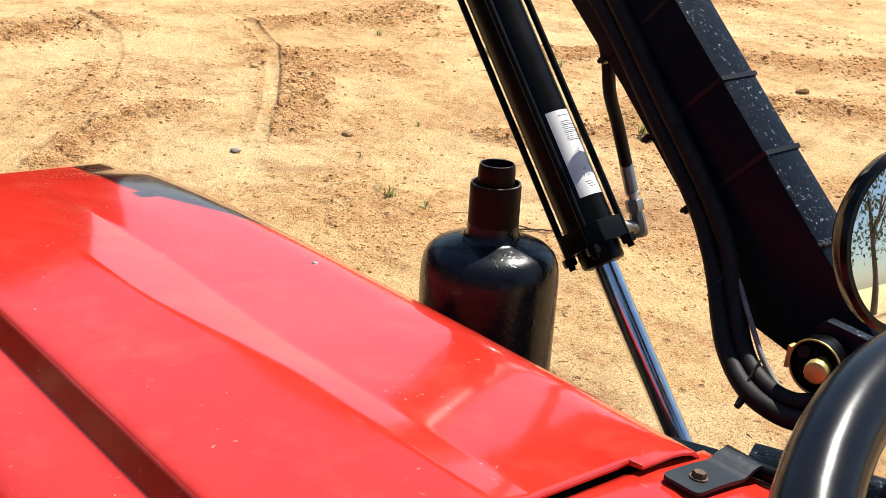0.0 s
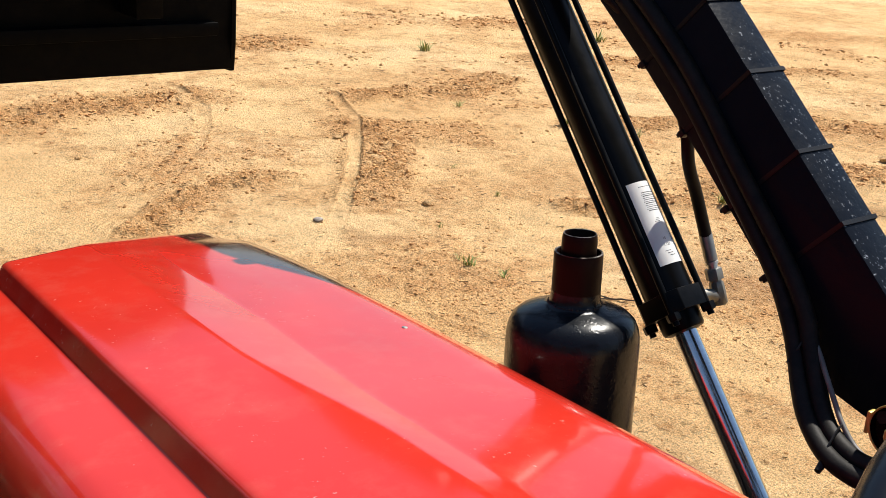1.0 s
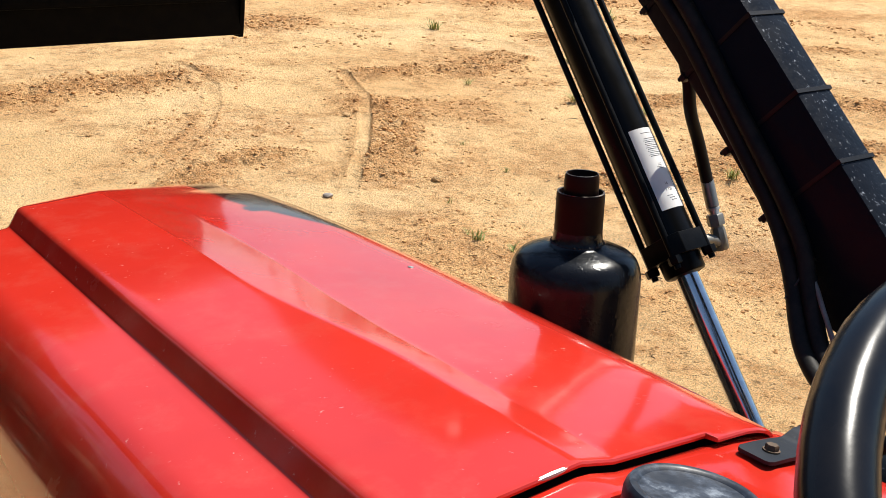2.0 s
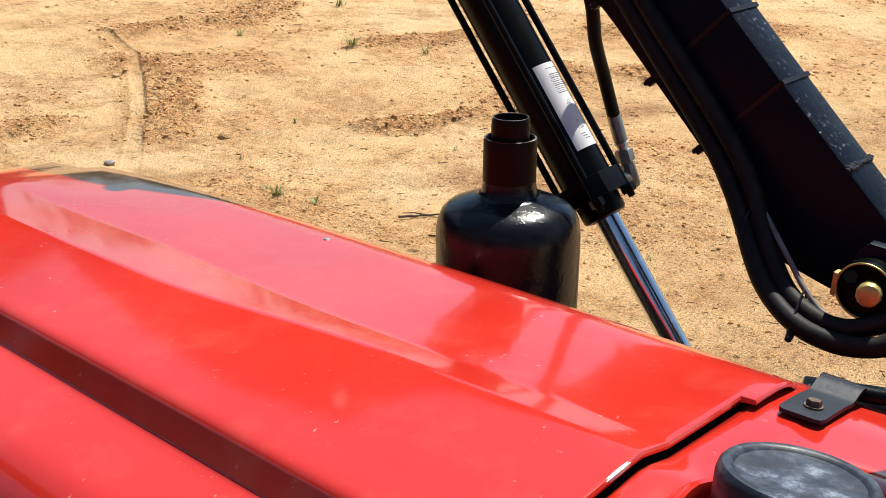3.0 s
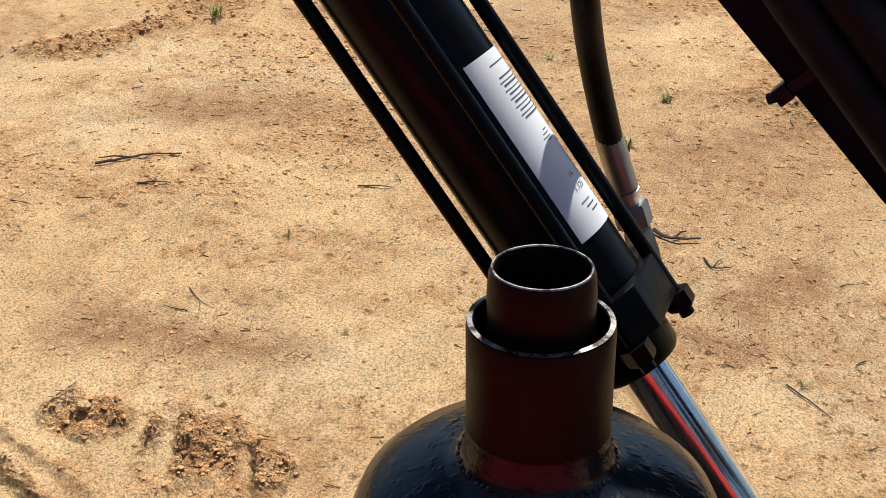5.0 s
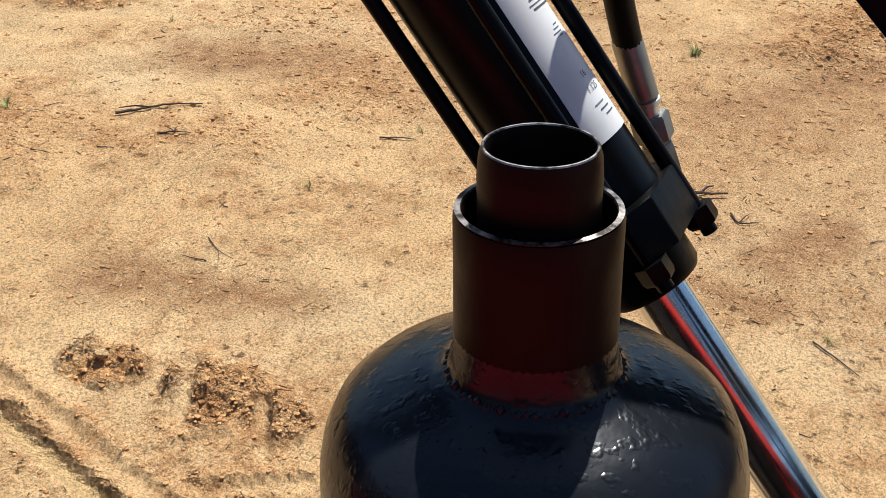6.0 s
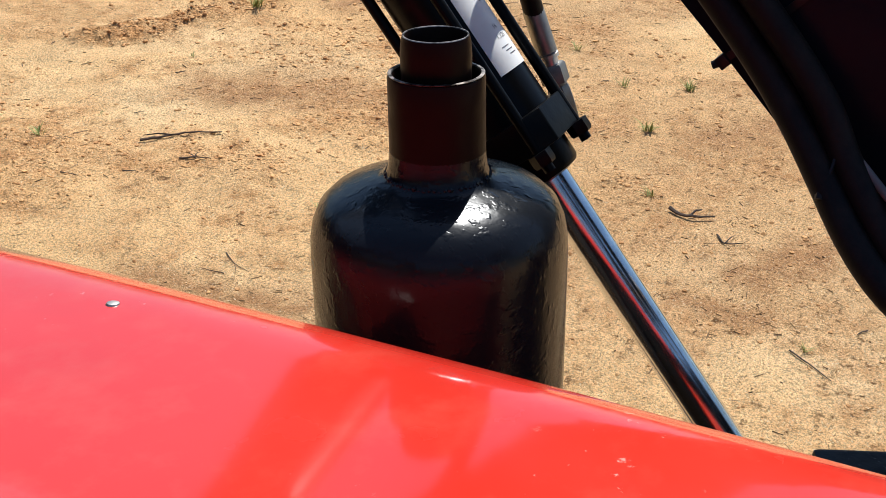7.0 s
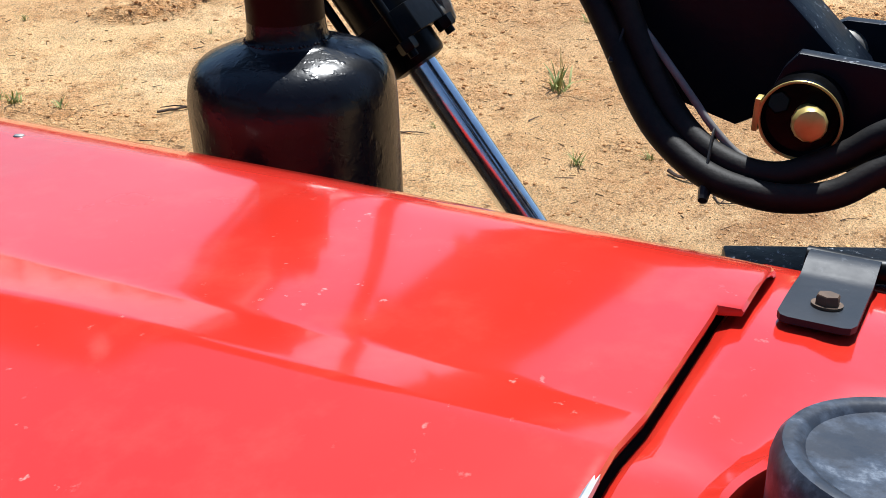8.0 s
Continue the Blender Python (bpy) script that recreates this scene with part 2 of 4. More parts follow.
def lathe(profile, origin=(0, 0, 0), axis=(0, 0, 1), n=48, bm=None):
    """A profile of (radius, height) turned round an axis; a closed skin where the ends lie at radius 0."""
    bm = bm or bmesh.new()
    turn = Vector((0, 0, 1)).rotation_difference(Vector(axis).normalized()).to_matrix()
    o = Vector(origin)
    rings = []
    for r, h in profile:
        if r < 1e-6:
            rings.append([bm.verts.new(o + turn @ Vector((0, 0, h)))])
        else:
            rings.append([bm.verts.new(o + turn @ Vector((r * math.cos(2 * math.pi * k / n), r * math.sin(2 * math.pi * k / n), h))) for k in range(n)])
    for A, B in zip(rings, rings[1:]):
        for k in range(n):
            j = (k + 1) % n
            if len(A) == 1 and len(B) == 1:
                continue
            if len(A) == 1:
                bm.faces.new((A[0], B[j], B[k]))
            elif len(B) == 1:
                bm.faces.new((A[k], A[j], B[0]))
            else:
                bm.faces.new((A[k], A[j], B[j], B[k]))
    return bm


def smooth_line(points, steps=8):
    """A Catmull-Rom line through the points."""
    p = [Vector(q) for q in points]
    p = [2 * p[0] - p[1]] + p + [2 * p[-1] - p[-2]]
    out = []
    for i in range(1, len(p) - 2):
        for k in range(steps):
            t = k / steps
            a, b, c, d = p[i - 1], p[i], p[i + 1], p[i + 2]
            out.append(0.5 * ((2 * b) + (c - a) * t + (2 * a - 5 * b + 4 * c - d) * t * t + (3 * b - a - 3 * c + d) * t ** 3))
    out.append(p[-2])
    return out


def tube(points, radius, n=14, bm=None, closed=False):
    """A round bar along a line; radius may be one number or one for each point."""
    bm = bm or bmesh.new()
    pts = [Vector(q) for q in points]
    rad = radius if isinstance(radius, (list, tuple)) else [radius] * len(pts)
    rings, side = [], None
    for i, p in enumerate(pts):
        if closed:
            d = pts[(i + 1) % len(pts)] - pts[i - 1]
        else:
            d = pts[min(i + 1, len(pts) - 1)] - pts[max(i - 1, 0)]
        d.normalize()
        if side is None:
            side = d.orthogonal().normalized()
        side = (side - d * side.dot(d)).normalized()
        up = d.cross(side)
        rings.append([bm.verts.new(p + rad[i] * (math.cos(2 * math.pi * k / n) * side + math.sin(2 * math.pi * k / n) * up)) for k in range(n)])
    pairs = list(zip(rings, rings[1:])) + ([(rings[-1], rings[0])] if closed else [])
    for A, B in pairs:
        for k in range(n):
            j = (k + 1) % n
            bm.faces.new((A[k], A[j], B[j], B[k]))
    if not closed:
        bm.faces.new(rings[0][::-1])
        bm.faces.new(rings[-1])
    return bm


def sheet(bm, grid, thick):
    """Gives a grid of points a second skin behind the first."""
    bm.normal_update()
    back = [[bm.verts.new(v.co - v.normal * thick) for v in line] for line in grid]
    for A, B in zip(back, back[1:]):
        for k in range(len(A) - 1):
            bm.faces.new((A[k], B[k], B[k + 1], A[k + 1]))
    rim = [v for v in grid[0]] + [line[-1] for line in grid[1:]] + grid[-1][-2::-1] + [line[0] for line in grid[-2:0:-1]]
    rim_back = [v for v in back[0]] + [line[-1] for line in back[1:]] + back[-1][-2::-1] + [line[0] for line in back[-2:0:-1]]
    for i in range(len(rim)):
        j = (i + 1) % len(rim)
        bm.faces.new((rim[i], rim[j], rim_back[j], rim_back[i]))
    return bm


def hexagon(origin, axis, across, height, crown=0.0015):
    r = across / 2 / math.cos(math.pi / 6)
    bm = lathe([(0, 0), (r, 0), (r, height - crown), (r * 0.88, height), (0, height)], origin, axis, 6)
    return bm


def mix(a, b, t):
    return a + (b - a) * t


def ease(t):
    t = min(1.0, max(0.0, t))
    return t * t * (3 - 2 * t)


# ---- ground: one sheet of sandy soil ----
def lattice(shape, seed):
    return np.random.RandomState(seed).rand(*shape)


def value_noise(x, y, scale, seed):
    g = lattice((256, 256), seed)
    u, v = x * scale, y * scale
    i, j = np.floor(u).astype(int), np.floor(v).astype(int)
    a, b = u - i, v - j
    a, b = a * a * (3 - 2 * a), b * b * (3 - 2 * b)
    i0, i1, j0, j1 = i % 256, (i + 1) % 256, j % 256, (j + 1) % 256
    return (g[i0, j0] * (1 - a) + g[i1, j0] * a) * (1 - b) + (g[i0, j1] * (1 - a) + g[i1, j1] * a) * b


def fbm(x, y, scale, octaves, seed, gain=0.5):
    total, amp, norm = 0, 1.0, 0.0
    for o in range(octaves):
        total = total + amp * value_noise(x + 17 * o, y - 9 * o, scale * 2 ** o, seed + o)
        norm += amp
        amp *= gain
    return total / norm


def near_line(x, y, line):
    """Distance from a line, and the way run along it."""
    best, run, start = np.full(x.shape, 1e9), np.zeros(x.shape), 0.0
    for (ax, ay), (bx, by) in zip(line, line[1:]):
        dx, dy = bx - ax, by - ay
        length = math.hypot(dx, dy)
        t = np.clip(((x - ax) * dx + (y - ay) * dy) / length ** 2, 0, 1)
        d = np.hypot(x - ax - t * dx, y - ay - t * dy)
        run = np.where(d < best, start + t * length, run)
        best = np.minimum(best, d)
        start += length
    return best, run


TRACKS = [
    ([(1.5, 2.3), (1.75, 3.0), (2.1, 3.75), (2.56, 4.32), (2.95, 4.8), (3.4, 5.43), (3.85, 6.12), (4.15, 6.9), (4.3, 8.0)], 0.040),
    ([(0.5, 3.7), (1.13, 4.42), (1.47, 4.75), (1.92, 5.26), (2.36, 5.77), (2.73, 6.35), (2.96, 6.85), (3.1, 7.8)], 0.046),
]
PRINTS = [([(1.697, 1.485), (1.49, 1.384)], 0.022), ([(1.63, 1.227), (1.462, 1.117)], 0.020), ([(1.328, 1.386), (1.477, 1.249)], 0.018), ([(1.314, 1.165), (1.433, 0.983)], 0.018),
          ([(1.50, 2.20), (1.429, 1.941), (1.34, 1.60), (1.227, 1.225), (1.15, 0.95)], 0.020), ([(1.38, 2.10), (1.304, 1.819), (1.24, 1.58), (1.167, 1.336), (1.09, 1.05)], 0.020)]
TURNED = [
    ([(2.9, 4.6), (3.3, 5.0), (3.8, 5.9)], 0.26), ([(1.45, 4.5), (2.0, 5.05), (2.6, 5.1)], 0.20), ([(1.6, 7.0), (2.3, 7.2), (3.0, 7.2)], 0.40),
    ([(5.0, 3.6), (5.5, 3.8), (5.9, 3.85)], 0.34), ([(3.9, 3.8), (4.3, 3.68), (4.55, 3.58)], 0.11), ([(6.3, 3.4), (6.6, 3.2)], 0.34),
    ([(7.5, 4.5), (7.9, 3.9), (8.7, 3.5)], 0.35), ([(1.56, 1.66), (1.6, 1.62)], 0.035), ([(1.64, 1.42), (1.55, 1.33)], 0.030),
    ([(1.68, 1.3), (1.6, 1.14)], 0.045), ([(1.35, 1.72), (1.2, 1.35)], 0.04), ([(5.0, 0.4), (5.6, 0.2), (6.4, -0.2)], 0.25),
    ([(4.4, 6.8), (5.2, 6.6), (6.0, 7.0)], 0.22), ([(5.5, 5.4), (6.4, 5.0)], 0.2), ([(7.0, 7.6), (8.2, 7.0), (9.6, 6.0)], 0.3),
    ([(9.0, 2.0), (11.0, 1.0)], 0.35), ([(8.0, 9.5), (10.0, 9.0), (13.0, 7.0)], 0.4), ([(3.5, 9.5), (5.0, 9.2)], 0.4),
]
DAMP = [([(2.42, 3.98), (2.66, 3.84)], 0.13), ([(2.47, 4.06), (2.52, 4.0)], 0.12), ([(3.6, 2.75), (3.85, 2.35)], 0.32), ([(1.95, 1.9), (2.1, 1.4)], 0.16), ([(3.0, 0.25), (3.25, 0.1)], 0.2),
        ([(4.2, 0.6), (4.9, 0.1)], 0.35), ([(2.75, 0.4), (2.72, 0.2)], 0.14), ([(5.2, 3.1), (5.6, 2.9)], 0.2),
        ([(3.2, 0.5), (4.0, 0.7), (4.6, 0.3)], 0.75, 0.45), ([(4.9, 1.5), (5.6, 1.9), (7.5, 1.0)], 0.5, 0.5), ([(3.9, 1.9), (3.7, 1.6)], 0.3, 0.35)]


def ground_shape(x, y):
    """Height, and how much the soil is turned up or damp."""
    wob = 0.10 * (fbm(x, y, 2.5, 4, 40) - 0.5)
    turned, damp = np.zeros(x.shape), np.zeros(x.shape)
    for line, width in TURNED:
        d, _ = near_line(x, y, line)
        turned = np.maximum(turned, np.clip(1.35 - (d + 3.2 * wob) / width, 0, 1))
    for line, width, *full in DAMP:
        d, _ = near_line(x, y, line)
        damp = np.maximum(damp, np.clip(1.2 - (d + 2.5 * wob) / width, 0, full[0] if full else 1))
    z = 0.05 * (fbm(x, y, 0.45, 4, 3) - 0.5) + 0.020 * (fbm(x, y, 5.0, 5, 11, 0.6) - 0.5)
    scatter = np.clip((fbm(x, y, 0.9, 5, 77, 0.6) - 0.52) * 7, 0, 1)
    rough = np.maximum(turned, 0.45 * scatter)
    ridge = 1 - np.abs(2 * fbm(x, y, 9.0, 4, 23, 0.6) - 1) * 2.2
    z = z + rough * (0.060 * (fbm(x, y, 6.0, 4, 31, 0.6) - 0.42) + 0.030 * ridge + 0.030 * np.abs(fbm(x, y, 17.0, 2, 37, 0.7) - 0.5))
    for line, width in TRACKS:
        d, run = near_line(x, y, line)
        inside = np.clip(1.3 - d / width, 0, 1)
        inside = np.minimum(inside * 2.5, 1)
        lug = 0.5 + 0.5 * np.sin((run + 0.8 * np.abs(d)) * 2 * math.pi / 0.07)
        edge = np.exp(-((d - width * 1.25) / 0.035) ** 2)
        worn = np.clip(fbm(x, y, 1.3, 3, 55) * 2.0 - 0.45, 0.35, 1)
        z = z * (1 - 0.6 * inside * worn) - worn * inside * (0.014 - 0.008 * lug) + worn * edge * 0.006
        turned = np.maximum(turned, edge * worn * 0.4)
        turned = turned - 1.5 * inside * worn
    for line, width in PRINTS:
        d, run = near_line(x, y, line)
        inside = np.clip(1.6 - d / width, 0, 1)
        z = z * (1 - 0.8 * inside) - 0.008 * inside + 0.005 * np.exp(-((d - width * 1.8) / 0.016) ** 2)
        turned = np.maximum(turned, 0.35 * np.exp(-((d - width * 2.4) / 0.025) ** 2)) - 1.4 * inside
    return z, np.clip(turned + 0.5 * scatter, -1, 1), damp


def graded(fine0, fine1, step, reach):
    inner = list(np.arange(fine0, fine1, step))
    s, v, up = step, inner[-1], []
    while v < reach:
        s *= 1.06
        v += s
        up.append(v)
    s, v, down = step, fine0, []
    while v > -reach:
        s *= 1.17
        v -= s
        down.append(v)
    return np.array(down[::-1] + inner + up)


def build_ground():
    xs, ys = graded(1.0, 7.2, 0.0185, 260), graded(-0.6, 7.6, 0.0205, 260)
    X, Y = np.meshgrid(xs, ys, indexing="ij")
    Z, turned, damp = ground_shape(X, Y)
    fade = np.clip(1.6 - np.hypot(X - 3, Y - 3) / 14, 0, 1)
    under = np.clip(np.hypot(X + 0.3, Y + 0.6) / 2.0 - 0.4, 0, 1)
    Z = Z * fade * np.where(X < 0.9, under, 1)
    nx, ny = X.shape
    idx = np.arange(nx * ny).reshape(nx, ny)
    quads = np.stack([idx[:-1, :-1], idx[1:, :-1], idx[1:, 1:], idx[:-1, 1:]], -1).reshape(-1, 4)
    me = bpy.data.meshes.new("ground")
    me.vertices.add(nx * ny)
    me.vertices.foreach_set("co", np.stack([X, Y, Z], -1).ravel())
    me.loops.add(quads.size)
    me.loops.foreach_set("vertex_index", quads.ravel())
    me.polygons.add(len(quads))
    me.polygons.foreach_set("loop_start", np.arange(0, quads.size, 4))
    me.polygons.foreach_set("use_smooth", np.ones(len(quads), bool))
    me.update()
    me.validate()
    for key, val in (("turned", turned * fade), ("damp", damp)):
        me.attributes.new(key, "FLOAT", "POINT").data.foreach_set("value", val.ravel())
    me.materials.append(SOIL)
    return tagged(new("ground", me), "dry sandy soil with tyre tracks and turned-up clods", "ground", kind="structure")


build_ground()


def level(x, y):
    return float(ground_shape(np.array([[x]]), np.array([[y]]))[0][0, 0])


# ---- tractor ----
tractor = thing("tractor", (-0.31, 0.0, 0.0), "red tractor with a dusty glossy bonnet", "tractor")


EDGE = [(-0.335, -0.111), (-0.2, -0.1038), (-0.1, -0.099), (0.0, -0.0954), (0.08, -0.0931), (0.15, -0.0912), (0.25, -0.0895), (0.30, -0.089), (0.40, -0.0925), (0.47, -0.0975), (0.50, -0.103), (0.515, -0.121), (0.58, -0.1315)]


def edge_run(y):
    """The right-hand edge reaches further forward than the middle."""
    return y + 0.113 * max(0.0, min(y, 0.467) - 0.304) / 0.163


def edge_x(y):
    """The right-hand edge, which steps in towards the front."""
    y = edge_run(y)
    for (y0, x0), (y1, x1) in zip(EDGE, EDGE[1:]):
        if y <= y1:
            return mix(x0, x1, max(0.0, (y - y0) / (y1 - y0)))
    return EDGE[-1][1]


def edge_z(y):
    return 1.5464 - 0.066 * (edge_run(y) + 0.335)


def crest(y):
    return -0.441 + 0.028 * y, 1.5537 - 0.050 * y


def swage(y):
    """Left and right borders of the pressed facet along the middle, and its step."""
    k = ease((0.10 - y) / 0.25)
    return mix(-0.336, -0.312, k), mix(-0.258, -0.279, ease((0.20 - y) / 0.30)), 0.0


NOTCHED = [k / 12 for k in range(1, 6)] + [0.386, 0.398] + [k / 12 for k in range(6, 12)]
NOTCHED.sort()


def bonnet_top(y):
    """The height across the top: a turned-down strip along the edge, a flat right half, a steeper facet up to the ridge, and a nearly level left half."""
    xr, zr = edge_x(y), edge_z(y)
    xl, zl = crest(y)
    a, b, _ = swage(y)
    k = ease((0.44 - y) / 0.16)
    ridge = 1.5597 - 0.050 * y
    strip = xr - 0.026
    zones = [(strip, 1 + 3.0 * k), (b, 1.0), (a, 1 + 2.0 * k)]
    n = 240
    xs = [mix(xr, xl, m / n) for m in range(n + 1)]
    pace = 0.004

    def blend(x, at):
        return ease(0.5 + (at - x) / (2 * pace))

    steep = []
    for m in range(n):
        x = (xs[m] + xs[m + 1]) / 2
        v = mix(zones[0][1], zones[1][1], blend(x, strip))
        v = mix(v, zones[2][1], blend(x, b))
        steep.append((v * (1 - blend(x, a)), blend(x, a)))
    step = (xr - xl) / n
    unit = sum(p for p, q in steep) * step
    left = sum(q for p, q in steep) * step
    s_right, s_left = (ridge - zr) / unit, (zl - ridge) / left
    zs = [zr]
    for p, q in steep:
        zs.append(zs[-1] + step * (p * s_right + q * s_left))

    def top(x):
        f = min(n - 1e-6, max(0.0, (xr - x) / (xr - xl) * n))
        m = int(f)
        return mix(zs[m], zs[m + 1], f - m)

    return top


def bonnet_section(y):
    """Half-closed outline across the bonnet, from the right-hand skirt to the left-hand one."""
    xr, zr = edge_x(y), edge_z(y)
    xl, zl = crest(y)
    top = bonnet_top(y)
    a, b, h = swage(y)
    pts = [(xr + 0.004, zr - 0.055), (xr + 0.004, zr - 0.045), (xr + 0.004, zr - 0.03), (xr + 0.0035, zr - 0.014), (xr + 0.0025, zr - 0.008), (xr + 0.0005, zr - 0.0035), (xr - 0.003, zr - 0.0005), (xr - 0.008, top(xr - 0.008))]
    pts += [(x, top(x)) for x in (mix(xr - 0.008, b + 0.012, k) for k in NOTCHED)]
    pts += [(b + 0.012, top(b + 0.012)), (b + 0.006, top(b + 0.006)), (b + 0.001, top(b + 0.001) + 0.5 * h), (b - 0.002, top(b - 0.002) + h)]
    pts += [(a + 0.002, top(a + 0.002) + h), (a - 0.001, top(a - 0.001) + 0.5 * h), (a - 0.006, top(a - 0.006)), (a - 0.012, top(a - 0.012))]
    pts += [(x, top(x)) for x in (mix(a - 0.012, xl + 0.006, k / 12) for k in range(1, 12))]
    pts += [(xl + 0.006, top(xl + 0.006)), (xl + 0.002, zl - 0.0004), (xl - 0.001, zl - 0.0018), (xl - 0.0028, zl - 0.0046), (xl - 0.0116, zl - 0.0196), (xl - 0.0132, zl - 0.0217), (xl - 0.0165, zl - 0.0232)]
    for k in range(1, 15):
        t = k / 14
        pts.append((xl - 0.0165 - 0.1065 * t, zl - 0.0232 - 0.010 * t - 0.052 * max(0, t - 0.5) ** 2 / 0.25))
    pts += [(xl - 0.1275, zl - 0.100), (xl - 0.1295, zl - 0.118), (xl - 0.131, zl - 0.15), (xl - 0.1315, zl - 0.20)]
    return pts


def build_bonnet():
    rows = [(-0.3352, 0.0018), (-0.3365, 0.0015), (-0.3366, 0.0006), (-0.3363, 0.0001), (-0.3357, 0.0)]
    rows += [(-0.333 + 0.788 * k / 66, 0.0) for k in range(67)] + [(0.459, 0.0008), (0.4625, 0.003), (0.465, 0.0065), (0.4662, 0.012), (0.467, 0.06), (0.4675, 0.20)]
    dents = ((-0.235, -0.13, 0.030, 0.0016), (-0.155, -0.165, 0.035, 0.0012), (-0.30, -0.255, 0.030, 0.0005), (-0.22, 0.02, 0.05, 0.001), (-0.40, -0.20, 0.06, 0.0012), (-0.20, -0.26, 0.04, 0.0005))
    bm = bmesh.new()
    grid = []
    for y, drop in rows:
        line = []
        for x, z in bonnet_section(min(y, 0.455)):
            for cx, cy, r, d in dents:
                z -= 0.22 * d * math.exp(-((x - cx) ** 2 + (y - cy) ** 2) / r ** 2)
            tongue = y < -0.333 and x > -0.1785
            ahead = (edge_run(y) - y) * min(1.0, max(0.0, (x + 0.336) / (edge_x(min(y, 0.455)) + 0.336)))
            line.append(bm.verts.new((x, y - 0.0095 if tongue else y + ahead, z - (0.55 if tongue else 1.0) * drop)))
        grid.append(line)
    for A, B in zip(grid, grid[1:]):
        for k in range(len(A) - 1):
            bm.faces.new((A[k], A[k + 1], B[k + 1], B[k]))
    return sheet(bm, grid, 0.0018)


bonnet = part("bonnet", build_bonnet(), RED, tractor, "glossy red bonnet with a pressed rib and dusty scratches")

def skin(x, y):
    """Height of the bonnet's skin."""
    return bonnet_top(y)(x)


CHIP = [(mix(-0.314, -0.360, k / 7), -0.3364, skin(mix(-0.314, -0.360, k / 7), -0.335) - 0.0002) for k in range(8)]
part("edge_chip", tube(CHIP, [0.0004, 0.0014, 0.0020, 0.0023, 0.0023, 0.0020, 0.0014, 0.0004], 8), BARE, bonnet, "bare metal where the paint has chipped off the edge")
part("rivet", lathe([(0.0045, -0.002), (0.0042, 0.0008), (0.003, 0.0024), (0, 0.003)], (-0.134, 0.103, skin(-0.134, 0.103)), (0.16, 0.04, 1), 16), ZINC, bonnet, "small steel rivet head")
part("rivet", lathe([(0.003, -0.002), (0.0028, 0.0008), (0.0018, 0.002), (0, 0.0025)], (-0.236, 0.345, skin(-0.236, 0.345)), (0.1, 0.04, 1), 12), ZINC, bonnet)

# unseen slatted black panel put in for the arm's shadow along the bonnet's edge
shade_plate = plate([(-0.100, 0.10), (-0.097, 0.28), (-0.099, 0.40), (-0.108, 0.49), (-0.130, 0.514), (-0.20, 0.52), (-0.20, 0.10)], 1.10, 1.489, "z", 0.006)
part("side_grille", shade_plate, SHADE_PANEL_BLACK, tractor, "unseen black panel added for the shadow along the bonnet edge")
for k in range(6):
    part("grille_slat", block(-0.0945, -0.0905, 0.14, 0.30, 1.15 + 0.05 * k, 1.17 + 0.05 * k, 0.001), SATIN_BLACK, tractor)


# cowl behind the bonnet, with a round well for the filler cap
REAR_TOP = bonnet_top(-0.335)


def cowl_z(x, y):
    return min(1.5094 - 0.169 * x - 0.0433 * y, REAR_TOP(x) - 0.0065 - 0.0433 * (y + 0.335))


def build_cowl():
    bm = bmesh.new()
    cx, cy, n = -0.318, -0.448, 56
    shape = []
    for k in range(n):
        a = 2 * math.pi * k / n
        c, s = math.cos(a), math.sin(a)
        far = min(abs((-0.090 - cx) / c) if c > 0 else abs((-0.63 - cx) / c) if c < 0 else 9, abs((-0.3379 - cy) / s) if s > 0 else abs((-0.66 - cy) / s) if s < 0 else 9)
        shape.append((c, s, far))
    rings = []
    for f, dz in ((-1, -0.075), (0.0, -0.020), (0.02, -0.005), (0.06, 0.001), (0.12, 0.0025), (0.20, 0.0), (0.30, -0.0025), (0.5, 0.0), (0.8, 0.0), (0.90, 0.0), (0.915, -0.0005), (0.985, -0.0020), (1.0, -0.0030), (1.0, -0.30)):
        ring = []
        for c, s, far in shape:
            r0 = 0.072 * (1.0 + 0.12 * c * c)
            r = r0 if f <= 0 else mix(r0, max(far, r0 + 0.012), f)
            x, y = cx + c * r, cy + s * r
            ring.append(bm.verts.new((x, y, cowl_z(x, y) + dz)))
        rings.append(ring)
    for A, B in zip(rings, rings[1:]):
        for k in range(n):
            bm.faces.new((A[k], A[(k + 1) % n], B[(k + 1) % n], B[k]))
    return bm


cowl = part("cowl", build_cowl(), RED_COWL, tractor, "red dashboard cowl with a round filler well")
# black strip that paints the shade in the gap behind the bonnet
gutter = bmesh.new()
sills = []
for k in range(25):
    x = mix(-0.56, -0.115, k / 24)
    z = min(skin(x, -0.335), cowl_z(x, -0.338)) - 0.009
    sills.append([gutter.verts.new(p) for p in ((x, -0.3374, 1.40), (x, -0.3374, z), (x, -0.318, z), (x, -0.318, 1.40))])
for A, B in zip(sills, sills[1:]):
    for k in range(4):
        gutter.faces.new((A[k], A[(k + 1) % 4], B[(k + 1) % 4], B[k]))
part("gutter", gutter, SOOT_AND_SHADE, tractor, "black strip painting the shade in the gap under the bonnet edge")
# black floor that stands in for the shade down in the well
part("well_floor", lathe([(0.0, 0), (0.12, 0), (0.12, -0.02), (0, -0.02)], (-0.318, -0.448, 1.500), (0.16, 0.04, 1)), SOOT_AND_SHADE, tractor)
AX = (0.165, 0.043, 1)
